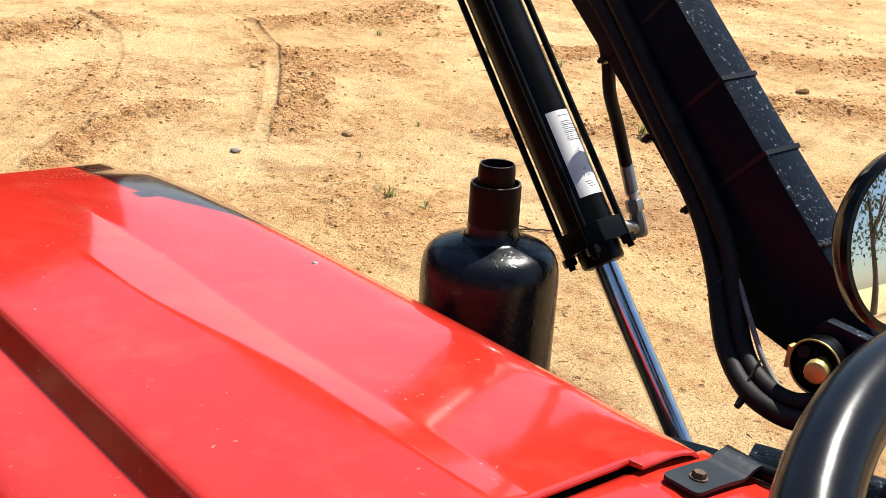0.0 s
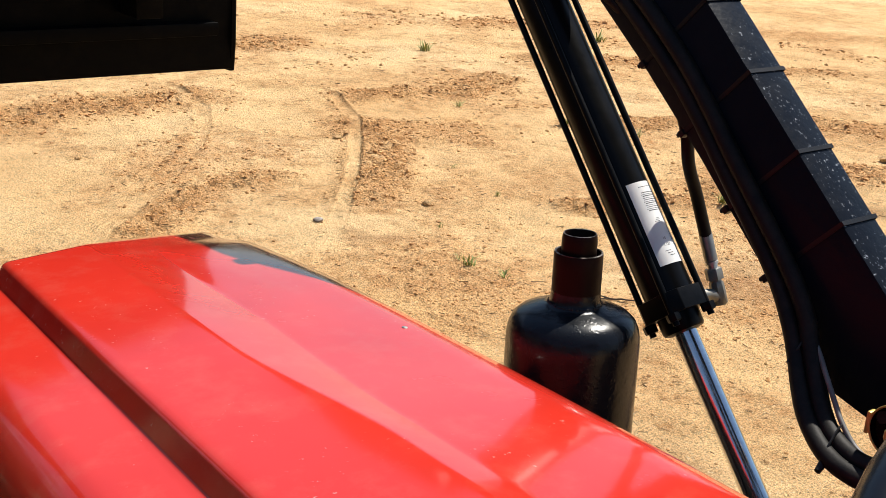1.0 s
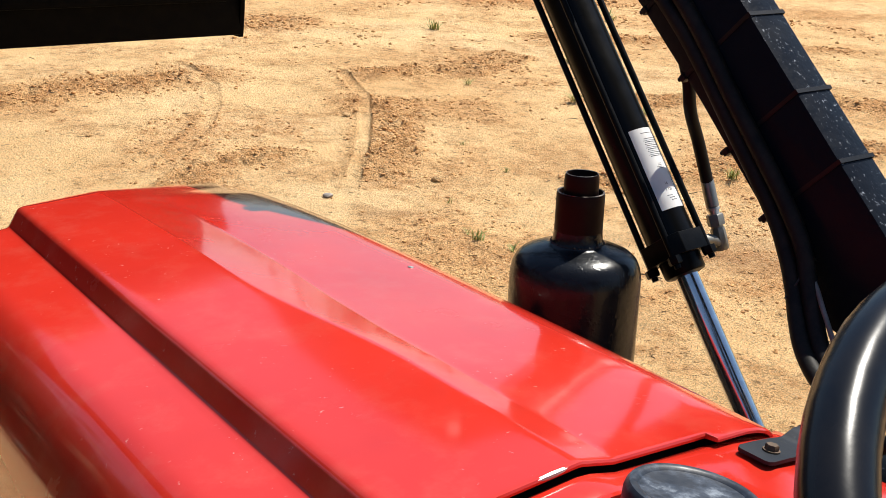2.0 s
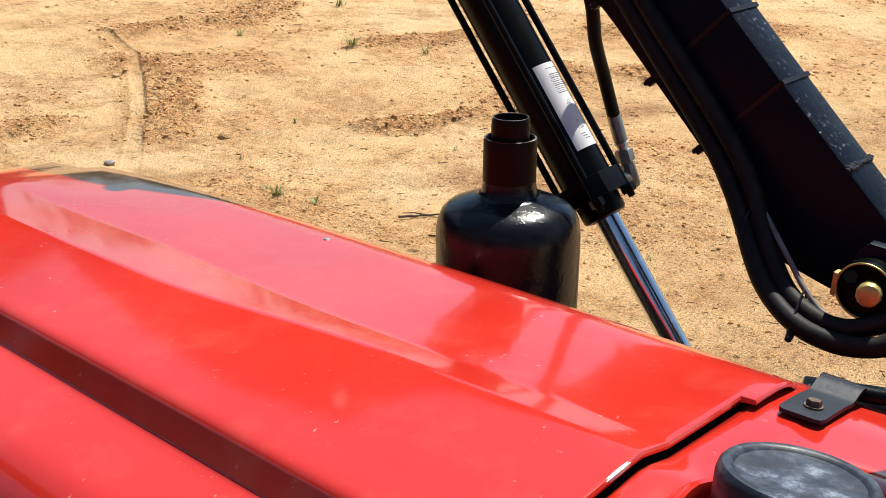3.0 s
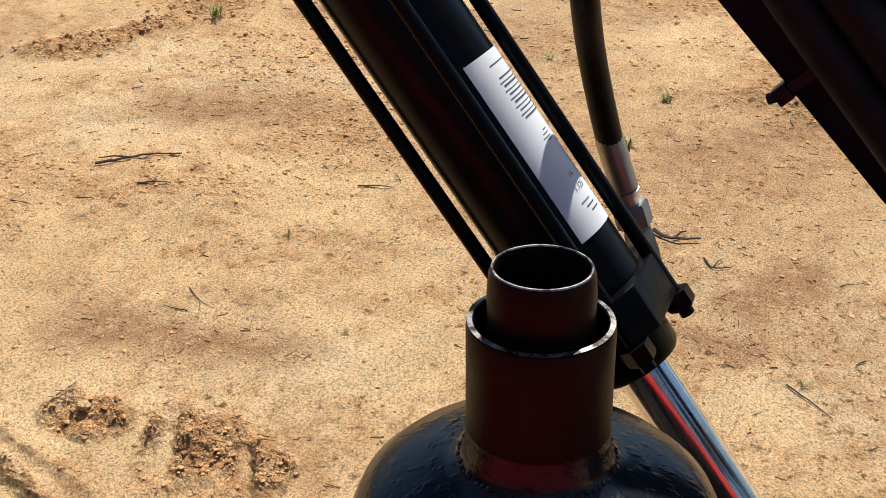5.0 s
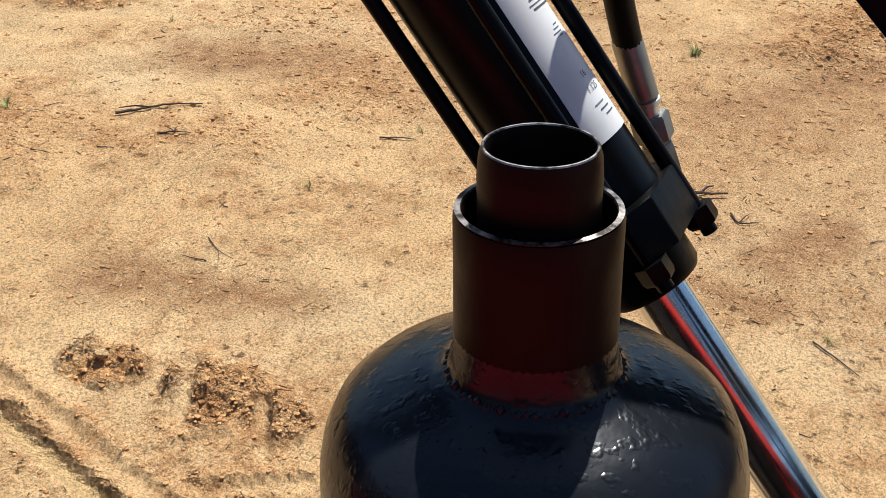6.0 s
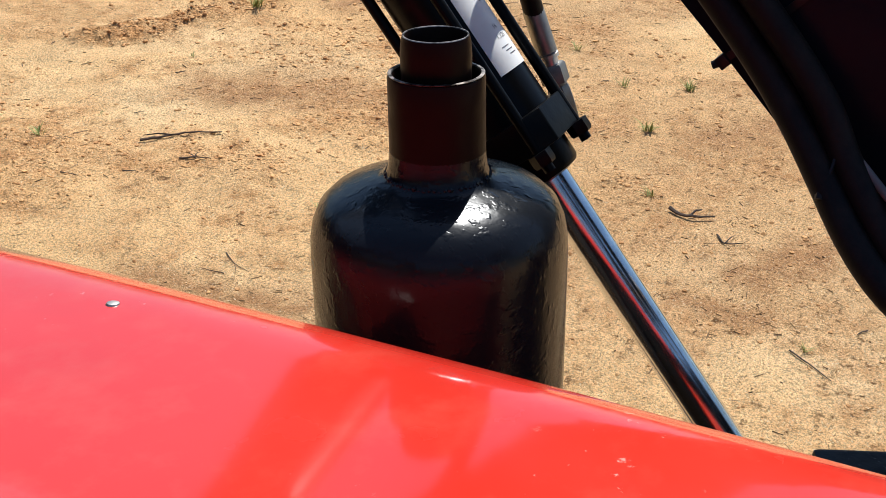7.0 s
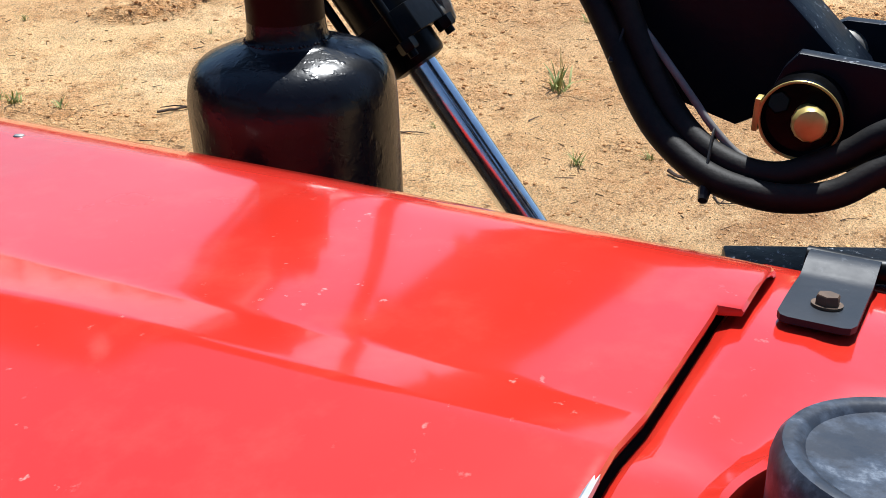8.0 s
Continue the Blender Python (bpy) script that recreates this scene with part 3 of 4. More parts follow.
cap = part("filler_cap", lathe([(0, -0.0008), (0.028, -0.0008), (0.0345, -0.0004), (0.0362, 0.0012), (0.0385, 0.0020), (0.0412, 0.0016), (0.0430, -0.0008), (0.0440, -0.005), (0.0436, -0.020), (0.042, -0.024), (0.034, -0.09), (0, -0.09)], (-0.3025, -0.4262, 1.598), AX, 64), CAP_RUBBER, tractor, "worn grey-black round filler cap")
cap_axis = Vector(AX).normalized()
# steering wheel
wheel_mid, wheel_axis = Vector((-0.3435, -0.7345, 1.685)), Vector((0, -math.sin(radians(34)), math.cos(radians(34))))
wx, wy = Vector((1, 0, 0)), wheel_axis.cross(Vector((1, 0, 0)))
steering = part("steering_wheel", tube([wheel_mid + 0.2 * (math.cos(2 * math.pi * k / 72) * wx + math.sin(2 * math.pi * k / 72) * wy) for k in range(72)], 0.0145, 18, closed=True), WHEEL_RIM, tractor, "smooth black plastic steering wheel rim")
part("hub", lathe([(0, 0.012), (0.035, 0.010), (0.045, 0), (0.045, -0.03), (0.02, -0.05), (0.02, -0.30), (0, -0.30)], wheel_mid - wheel_axis * 0.03, wheel_axis, 32), WHEEL_RIM, steering)
for k in range(3):
    a = math.pi / 2 + 2 * math.pi * k / 3 + math.pi / 3
    way = math.cos(a) * wx + math.sin(a) * wy
    part("spoke", tube([wheel_mid - wheel_axis * 0.035 + way * 0.03, wheel_mid - wheel_axis * 0.022 + way * 0.11, wheel_mid + way * 0.2], [0.010, 0.008, 0.007], 10), WHEEL_RIM, steering)

# lower body, axles and wheels, under and behind the bonnet
# made-up filler block, added so that the bonnet gap stays dark
part("engine_shroud", block(-0.40, -0.135, -0.316, 0.25, 1.40, 1.500, 0.01), SOOT_AND_SHADE, tractor, "added black filler that keeps the gap under the bonnet dark")
part("chassis", block(-0.56, -0.14, -1.45, 0.40, 0.48, 1.44, 0.02), SATIN_BLACK, tractor, "black engine and gearbox housing")
part("front_axle", tube([(-0.78, 0.18, 0.36), (0.16, 0.18, 0.36)], 0.05, 16), SATIN_BLACK, tractor)
part("front_axle_mount", block(-0.42, -0.20, 0.10, 0.26, 0.34, 0.50, 0.01), SATIN_BLACK, tractor)
part("rear_axle", tube([(-0.95, -1.25, 0.55), (0.33, -1.25, 0.55)], 0.07, 16), SATIN_BLACK, tractor)


def road_wheel(name, at, radius, width):
    x, y, z = at
    tyre = part(name, lathe([(radius * 0.55, -width / 2), (radius * 0.86, -width / 2), (radius * 0.97, -width * 0.40), (radius, 0), (radius * 0.97, width * 0.40), (radius * 0.86, width / 2), (radius * 0.55, width / 2), (radius * 0.55, -width / 2)], at, (1, 0, 0), 40), TYRE, tractor, "dusty black tyre")
    part("rim", lathe([(0, -width * 0.1), (radius * 0.4, -width * 0.1), (radius * 0.56, -width * 0.42), (radius * 0.56, width * 0.42), (radius * 0.4, width * 0.1), (0, width * 0.1)], at, (1, 0, 0), 32), RED, tyre)
    lugs = bmesh.new()
    for k in range(22):
        a = 2 * math.pi * k / 22
        for side in (-1, 1):
            sub = block(0.004 if side > 0 else -width * 0.46, width * 0.46 if side > 0 else -0.004, -0.018, 0.018, radius - 0.02, radius + 0.012, 0)
            m = Matrix.Translation(at) @ Matrix.Rotation(a + side * 0.07, 4, "X")
            bmesh.ops.transform(sub, matrix=m, verts=sub.verts)
            tmp = bpy.data.meshes.new("lug")
            sub.to_mesh(tmp)
            sub.free()
            lugs.from_mesh(tmp)
            bpy.data.meshes.remove(tmp)
    part("tread", lugs, TYRE, tyre)


road_wheel("front_tyre", (0.16, 0.18, 0.352), 0.34, 0.20)
road_wheel("front_tyre", (-0.78, 0.18, 0.352), 0.34, 0.20)
road_wheel("rear_tyre", (0.33, -1.25, 0.562), 0.55, 0.30)
road_wheel("rear_tyre", (-0.95, -1.25, 0.562), 0.55, 0.30)

# ---- muffler beside the bonnet ----
MA = Vector((0.012, 0.064, 1.0)).normalized()
MO = Vector((0.0055, 0.002, 1.6225)) - MA * 1.0
muffler = part("muffler_body", lathe([(0, 0.62), (0.05, 0.62), (0.0675, 0.635), (0.0695, 0.66), (0.0698, 0.80), (0.0698, 0.902), (0.0694, 0.912), (0.0677, 0.921), (0.0642, 0.9290), (0.0580, 0.9348), (0.0480, 0.9390), (0.0400, 0.9417), (0.0340, 0.9434), (0.0300, 0.9448), (0.0276, 0.9470), (0.0263, 0.9505), (0.0256, 0.957), (0.0247, 0.970), (0.022, 0.970), (0, 0.966)], MO, MA, 72), MUFFLER_BLACK, tractor, "black painted bottle-shaped muffler")
part("sleeve", lathe([(0.0256, 0.945), (0.0254, 0.962), (0.0253, 0.985), (0.0253, 0.9985), (0.0247, 1.0), (0.0230, 1.0), (0.0224, 0.9985), (0.0224, 0.960), (0, 0.960)], MO, MA, 56), MUFFLER_BROWN, muffler, "brown-black outlet sleeve")
part("outlet_pipe", lathe([(0.0180, 0.955), (0.0182, 1.004), (0.0183, 1.011), (0.0178, 1.0175), (0.0170, 1.0200), (0.0160, 1.0200), (0.0155, 1.0185), (0.0154, 0.97), (0, 0.962)], MO, MA, 48), MUFFLER_BROWN, muffler, "sooty inner exhaust pipe")
part("sleeve_rim", lathe([(0.0246, 1.0004), (0.0249, 1.0009), (0.0231, 1.0011), (0.0228, 1.0004)], MO, MA, 56), WORN_EDGE, muffler, "worn bright rim")
part("pipe_rim", lathe([(0.0171, 1.0201), (0.0168, 1.0205), (0.0162, 1.0205), (0.0159, 1.0201)], MO, MA, 48), WORN_EDGE, muffler)
part("soot", lathe([(0.0152, 0.975), (0, 0.975)], MO, MA, 32), SOOT_AND_SHADE, muffler)
bead = bmesh.new()
for k in range(64):
    a = 2 * math.pi * k / 64
    q = MA.orthogonal().normalized()
    q.rotate(Matrix.Rotation(a, 3, MA))
    bmesh.ops.create_icosphere(bead, subdivisions=1, radius=0.0016 + 0.0003 * math.sin(k * 2.7), matrix=Matrix.Translation(MO + MA * (0.9462 + 0.0005 * math.sin(k * 1.9)) + q * 0.0274))
part("weld_bead", bead, MUFFLER_BLACK, muffler, "rough painted weld bead")
part("muffler_bracket", tube([MO + MA * 0.66, MO + MA * 0.66 + Vector((-0.16, 0, 0))], 0.02, 12), SATIN_BLACK, muffler)

# ---- mirror on a bent stalk, clamped to the cowl ----
mirror = thing("side_mirror", (-0.15, -0.375, 1.556), "round side mirror on a bent black stalk bolted to the cowl", "mirror")


def on_cowl(x, y, h=0.0):
    return Vector((x, y, cowl_z(x, y) + h))


def build_tab():
    bm = bmesh.new()
    line = [(0, 0.000), (0.0012, 0.0), (0.005, 0.0), (0.022, 0.0), (0.040, 0.0), (0.052, 0.0002), (0.057, 0.0012), (0.061, 0.0034), (0.066, 0.0058), (0.072, 0.0066), (0.078, 0.0058), (0.084, 0.0026), (0.087, -0.002)]
    thick = 0.0032
    rows_top, rows_low = [], []
    for k, (s, h) in enumerate(line):
        inset = (0.005, 0.0018, 0.0)[min(k, 2)]
        for rows, t in ((rows_top, thick + 0.0025), (rows_low, 0.0025)):
            rows.append([bm.verts.new(on_cowl(-0.173 + s, y, h + t)) for y in (-0.3905 + inset, -0.381, -0.371, -0.359 - inset)])
    for rows in (rows_top, rows_low):
        for A, B in zip(rows, rows[1:]):
            for k in range(3):
                bm.faces.new((A[k], A[k + 1], B[k + 1], B[k]))
    for A, B, C, D in zip(rows_top, rows_top[1:], rows_low, rows_low[1:]):
        bm.faces.new((A[0], B[0], D[0], C[0]))
        bm.faces.new((A[3], B[3], D[3], C[3]))
    bm.faces.new((*rows_top[0], *rows_low[0][::-1]))
    bm.faces.new((*rows_top[-1], *rows_low[-1][::-1]))
    return bm


tab = part("clamp_tab", build_tab(), TAB_PAINT, mirror, "bent black steel clamp tab")
part("bolt", hexagon(on_cowl(-0.153, -0.3762, 0.0066), AX, 0.0090, 0.0042, 0.001), RUSTY, tab, "rusty hexagon bolt")
part("washer", lathe([(0, 0), (0.0066, 0), (0.0066, 0.0011), (0, 0.0011)], on_cowl(-0.153, -0.3762, 0.0056), AX, 24), RUSTY, tab)
MC = Vector((-0.078, -0.444, 1.745))
face = Vector((-0.38, -1.22, 0.37)).normalized()
STALK = [on_cowl(-0.092, -0.3575, 0.0055), on_cowl(-0.092, -0.392, 0.0055), on_cowl(-0.086, -0.412, 0.011), Vector((-0.068, -0.428, 1.572)), Vector((-0.052, -0.438, 1.604)), Vector((-0.048, -0.444, 1.650)), Vector((-0.054, -0.446, 1.700)), MC - face * 0.024]
part("stalk", tube(smooth_line(STALK, 6), 0.0060, 14), SATIN_BLACK, mirror, "bent black stalk")
shell = part("mirror_shell", lathe([(0, -0.028), (0.027, -0.026), (0.050, -0.016), (0.060, -0.004), (0.062, 0.004), (0.060, 0.0075), (0.0565, 0.0075), (0.0555, 0.003), (0, 0.003)], MC, face, 56), GLOSS_BLACK, mirror, "round glossy black mirror shell")
part("mirror_glass", lathe([(0, 0.0055), (0.02, 0.0053), (0.041, 0.0046), (0.0552, 0.0036), (0.0552, 0.0034), (0, 0.0034)], MC, face, 56), MIRROR, shell, "convex mirror glass")

# ---- front loader: arm, tower, pivot, bucket ----
loader = thing("front_loader", (0.2, -0.42, 0.0), "black front loader with a raised arm and bucket", "loader")
ARM = [(-0.257, 1.619), (-0.18, 1.687), (-0.08, 1.777), (0.0, 1.850), (0.05, 1.894), (0.11, 1.938), (0.16, 1.953), (0.21, 1.960), (0.27, 1.972), (0.31, 1.986), (0.36, 2.012), (0.42, 2.048), (0.47, 2.080), (0.50, 2.092), (0.75, 2.11), (1.0, 2.08), (1.25, 1.98), (1.66, 1.80), (1.64, 1.72), (1.56, 1.70), (1.25, 1.86), (1.0, 1.915),
       (0.75, 1.915), (0.50, 1.900), (0.32, 1.878), (0.25, 1.874), (0.19, 1.857), (0.10, 1.788), (0.0, 1.704), (-0.10, 1.613), (-0.155, 1.560), (-0.205, 1.514), (-0.262, 1.500), (-0.283, 1.514), (-0.300, 1.500), (-0.335, 1.503), (-0.352, 1.526), (-0.338, 1.549)]
arm = part("lift_arm", plate(ARM, 0.172, 0.228, "x", 0.004), ARM_BLACK, loader, "black box-section lift arm with scratched paint")
part("lift_arm", plate(ARM, -0.856, -0.804, "x", 0.004), ARM_BLACK, loader)
part("tower_post", block(-0.88, -0.75, -0.515, -0.425, 0.45, 1.54, 0.006), ARM_BLACK, loader)
part("tower_foot", block(-0.88, -0.46, -0.515, -0.425, 0.40, 0.50, 0.006), ARM_BLACK, loader)
part("pivot_pin", tube([(-0.78, -0.318, 1.537), (-0.88, -0.318, 1.537)], 0.016, 24), ZINC, loader)
for x in (-0.884, -0.788):
    part("tower_plate", plate([(-0.285, 1.56), (-0.30, 1.575), (-0.52, 1.565), (-0.52, 0.50), (-0.40, 0.50), (-0.40, 1.49), (-0.30, 1.50)], x, x + 0.012, "x", 0.0015), ARM_BLACK, loader)
seam = bmesh.new()
for k in range(40):
    t = k / 39
    bmesh.ops.create_icosphere(seam, subdivisions=1, radius=0.0022 + 0.0007 * math.sin(k * 5.1), matrix=Matrix.Translation((mix(0.171, 0.229, t), -0.258 + 0.0015 * math.sin(k * 2.3), 1.6195 + 0.001 * math.sin(k * 3.7))))
part("weld_seam", seam, WELD, arm, "lumpy painted weld across the arm")


def cable_tie(y_top, name="cable_tie"):
    """A nylon strap round the arm, square to it, with its head underneath."""
    z_top = 1.850 + 0.912 * y_top + 0.06 * y_top * min(0.0, y_top)
    d = Vector((0, 0.669, -0.743))
    depth = 0.107
    A = Vector((0, y_top, z_top))
    loop = [A + Vector((0.1714, 0, 0)) - d * 0.0004, A + Vector((0.2286, 0, 0)) - d * 0.0004, A + Vector((0.2286, 0, 0)) + d * (depth + 0.0015), A + Vector((0.1714, 0, 0)) + d * (depth + 0.0015)]
    along = Vector((0, 0.743, 0.669))
    bm = bmesh.new()
    strips = []
    for q in loop:
        out = (q - (A + Vector((0.204, 0, 0)) + d * depth / 2)).normalized() * 0.0010
        strips.append([bm.verts.new(q + along * 0.0024), bm.verts.new(q + along * 0.0024 + out), bm.verts.new(q - along * 0.0024 + out), bm.verts.new(q - along * 0.0024)])
    for A4, B4 in zip(strips, strips[1:] + strips[:1]):
        for k in range(4):
            bm.faces.new((A4[k], A4[(k + 1) % 4], B4[(k + 1) % 4], B4[k]))
    strap = part(name, bm, PLASTIC, arm, "black nylon cable tie", False)
    head = block(-0.0046, 0.0046, -0.004, 0.004, -0.0032, 0.004, 0.0008)
    m = Matrix.Translation(loop[3] + d * 0.003 + Vector((0.002, 0, 0))) @ Matrix.Rotation(radians(42), 4, "X")
    bmesh.ops.transform(head, matrix=m, verts=head.verts)
    tail = tube([loop[3] + d * 0.003, loop[3] + d * 0.009 + along * 0.002], 0.0026, 8)
    tmp = bpy.data.meshes.new("tail")
    tail.to_mesh(tmp)
    tail.free()
    head.from_mesh(tmp)
    bpy.data.meshes.remove(tmp)
    part("tie_head", head, PLASTIC, arm)


for y in (-0.183, -0.120, -0.047, 0.022):
    cable_tie(y)

tower = [(-0.290, 1.524), (-0.304, 1.563), (-0.312, 1.574), (-0.42, 1.571), (-0.52, 1.565), (-0.52, 0.50), (-0.40, 0.50), (-0.40, 1.490), (-0.345, 1.503), (-0.315, 1.503)]
part("tower_plate", plate([(y + 0.007, z + 0.001) for y, z in tower], 0.123, 0.135, "x", 0.0015), ARM_BLACK, loader, "thick black tower plate with a worn bright top edge")
part("tower_plate", plate([(-0.290, 1.548), (-0.312, 1.561), (-0.42, 1.564), (-0.52, 1.56), (-0.52, 0.50), (-0.40, 0.50), (-0.40, 1.49), (-0.30, 1.50)], 0.262, 0.274, "x", 0.0015), ARM_BLACK, loader)
part("tower_post", block(0.128, 0.264, -0.515, -0.425, 0.45, 1.50, 0.006), ARM_BLACK, loader, "black tower post")
part("tower_foot", block(-0.16, 0.264, -0.515, -0.425, 0.40, 0.50, 0.006), ARM_BLACK, loader)
PIV, BOLT_AXIS = Vector((0.124, -0.3155, 1.539)), Vector((-1.0, -0.26, 0.10)).normalized()
boss = part("pivot_boss", lathe([(0, 0), (0.0262, 0), (0.0262, 0.019), (0.0258, 0.0225), (0.0245, 0.0225), (0.0235, 0.019), (0.0222, 0.0165), (0.013, 0.0155), (0.0, 0.0155)], PIV, (-1, 0, 0), 48), GLOSS_BLACK, loader, "greasy black pivot cup with a bright rim")
part("cup_rim", tube([(PIV.x - 0.0225, PIV.y + 0.0252 * math.cos(2 * math.pi * k / 48), PIV.z + 0.0252 * math.sin(2 * math.pi * k / 48)) for k in range(48)], 0.0010, 8, closed=True), GOLD_ZINC, boss, "bright yellow-zinc rim")
part("pivot_pin", tube([(0.124, -0.3155, 1.539), (0.29, -0.3155, 1.539)], 0.016, 24), ZINC, boss)
BOLT_AT = Vector((0.1085, -0.3185, 1.5403))
part("bolt_shank", lathe([(0, 0), (0.0085, 0), (0.0085, 0.014), (0, 0.014)], BOLT_AT, BOLT_AXIS, 20), GOLD_ZINC, boss)
bolt_head = part("bolt_head", lathe([(0, 0.013), (0.0104, 0.013), (0.0111, 0.0142), (0.0111, 0.0185), (0.0107, 0.0212), (0.0096, 0.0232), (0.0070, 0.0243), (0, 0.0246)], BOLT_AT, BOLT_AXIS, 12), GOLD_ZINC, boss, "yellow-zinc hexagon bolt head")
part("cup_nut", hexagon((0.1085, -0.300, 1.5465), (-1, -0.15, 0.3), 0.013, 0.005), GLOSS_BLACK, boss, "black nut inside the cup")
part("lock_ring", block(0.1005, 0.1105, -0.2905, -0.2865, 1.527, 1.549, 0.0012), GOLD_ZINC, boss, "yellow-zinc lock tab")
part("crossbar", tube([(0.25, 1.585, 1.83), (-0.9, 1.585, 1.83)], 0.035, 20), ARM_BLACK, loader)


def build_bucket():
    outline = [(1.60, 1.462), (1.605, 1.55), (1.585, 1.75), (1.60, 2.12), (1.63, 2.15), (1.645, 2.12), (1.63, 1.75), (1.65, 1.57), (1.70, 1.49), (1.80, 1.47), (2.20, 1.40), (2.20, 1.388), (1.80, 1.455), (1.66, 1.456)]
    return plate(outline, -1.08, 0.452, "x", 0.004)


bucket = part("bucket", build_bucket(), BUCKET_BLACK, loader, "black loader bucket held up in front")
for x0 in (-1.085, 0.445):
    part("bucket_side", plate([(1.597, 1.520), (1.592, 1.75), (1.60, 2.15), (1.70, 2.15), (2.20, 1.42), (2.20, 1.385), (1.66, 1.453), (1.604, 1.456)], x0, x0 + 0.012, "x", 0.002), BUCKET_BLACK, bucket)
part("bucket_rib", block(-1.0, 0.40, 1.570, 1.600, 1.545, 1.575, 0.004), BUCKET_BLACK, bucket)
part("bucket_ear", block(0.176, 0.236, 1.50, 1.60, 1.60, 1.88, 0.004), BUCKET_BLACK, bucket)

for ob in (bucket, *bucket.children):
    ob.data.transform(Matrix.Translation((-0.001, -0.007, 0.015)))

# running board at the tower's foot, seen past the cowl
BO, BD = Vector((0.0912, -0.2816, 1.4485)), Vector((0.35, -0.93, 0.06)).normalized()
BS = Vector((BD.y, -BD.x, 0)).normalized()


def slab(o, length, width, thick, bevel):
    bm = block(0, length, 0, width, -thick, 0, bevel)
    m = Matrix((BD, BS, Vector((0, 0, 1)))).transposed().to_4x4()
    bmesh.ops.transform(bm, matrix=Matrix.Translation(o) @ m, verts=bm.verts)
    return bm


part("step_plate", slab(BO, 0.30, 0.10, 0.012, 0.003), ARM_BLACK, loader, "black step plate")
part("step_beam", slab(BO - BD * 0.075 + Vector((-0.006, 0, -0.014)), 0.40, 0.11, 0.05, 0.004), ARM_BLACK, loader, "black step beam")
part("beam_stay", tube([(0.13, -0.36, 1.41), (0.15, -0.44, 1.38)], 0.02, 10), ARM_BLACK, loader)

# ---- hydraulic cylinder with four tie rods ----
CO, CD = Vector((0.1975, 0.0, 1.4882)), Vector((-0.0146, 0.6487, 0.7610)).normalized()
CX = CD.cross(Vector((0, 0, 1))).normalized()
CN = CX.cross(CD)


def cyl(s, a, r):
    """A place by the way along the cylinder, the angle round it and the distance from its axis."""
    a = radians(a)
    return CO + CD * s + r * (math.cos(a) * CX + math.sin(a) * CN)


ram = thing("hydraulic_cylinder", CO + CD * 0.05, "black tie-rod hydraulic cylinder with a white label and chrome rod", "cylinder")
TH, RT = 57.0, 0.0362
part("barrel", lathe([(0, 0.05), (0.0296, 0.05), (0.0296, 0.62), (0, 0.62)], CO, CD, 64), BARREL_BLACK, ram, "glossy black cylinder barrel")
part("piston_rod", lathe([(0, -0.66), (0.0140, -0.66), (0.0143, -0.655), (0.0143, 0.02), (0, 0.02)], CO, CD, 48), CHROME, ram, "polished chrome piston rod")
part("gland", lathe([(0, 0.004), (0.0165, 0.004), (0.0235, 0.006), (0.0252, 0.009), (0.0255, 0.03), (0, 0.03)], CO, CD, 48), SATIN_BLACK, ram, "black gland")
for s0, s1, nm in ((0.0265, 0.0515, "head_block"), (0.615, 0.645, "end_block")):
    bm = bmesh.new()
    cut = 0.012
    half = 0.0335
    ring = []
    for sx, sy in ((1, 1), (-1, 1), (-1, -1), (1, -1)):
        first, second = (half * sx, (half - cut) * sy), ((half - cut) * sx, half * sy)
        ring += [first, second] if sx * sy > 0 else [second, first]
    low = [bm.verts.new(CO + CD * s0 + CX * u + CN * v) for u, v in ring]
    top = [bm.verts.new(CO + CD * s1 + CX * u + CN * v) for u, v in ring]
    bm.faces.new(low)
    bm.faces.new(top[::-1])
    for i in range(8):
        bm.faces.new((low[i], top[i], top[(i + 1) % 8], low[(i + 1) % 8]))
    bmesh.ops.recalc_face_normals(bm, faces=bm.faces)
    head = part(nm, bevelled(bm, 0.0012), SATIN_BLACK, ram, "square black end block")
    if nm == "head_block":
        HEAD = head
for k in range(4):
    a = TH + 90 * k
    rod = part("tie_rod", tube([cyl(0.012, a, RT), cyl(0.635, a, RT)], 0.0040, 12), SATIN_BLACK, ram, "black tie rod")
    part("nut", hexagon(cyl(0.0265, a, RT), -CD, 0.0145, 0.0095, 0.002), SATIN_BLACK, rod)
part("clevis", tube([CO + CD * 0.64, CO + CD * 0.70], 0.022, 20), SATIN_BLACK, ram)
part("clevis_pin", tube([CO + CD * 0.69 - CX * 0.06, CO + CD * 0.69 + CX * 0.06], 0.013, 16), ZINC, ram)
part("lower_eye", tube([CO - CD * 0.66 - CX * 0.035, CO - CD * 0.66 + CX * 0.035], 0.026, 20), SATIN_BLACK, ram)
part("lower_mount", block(0.13, 0.27, -0.50, -0.38, 0.94, 1.02, 0.006), ARM_BLACK, loader)


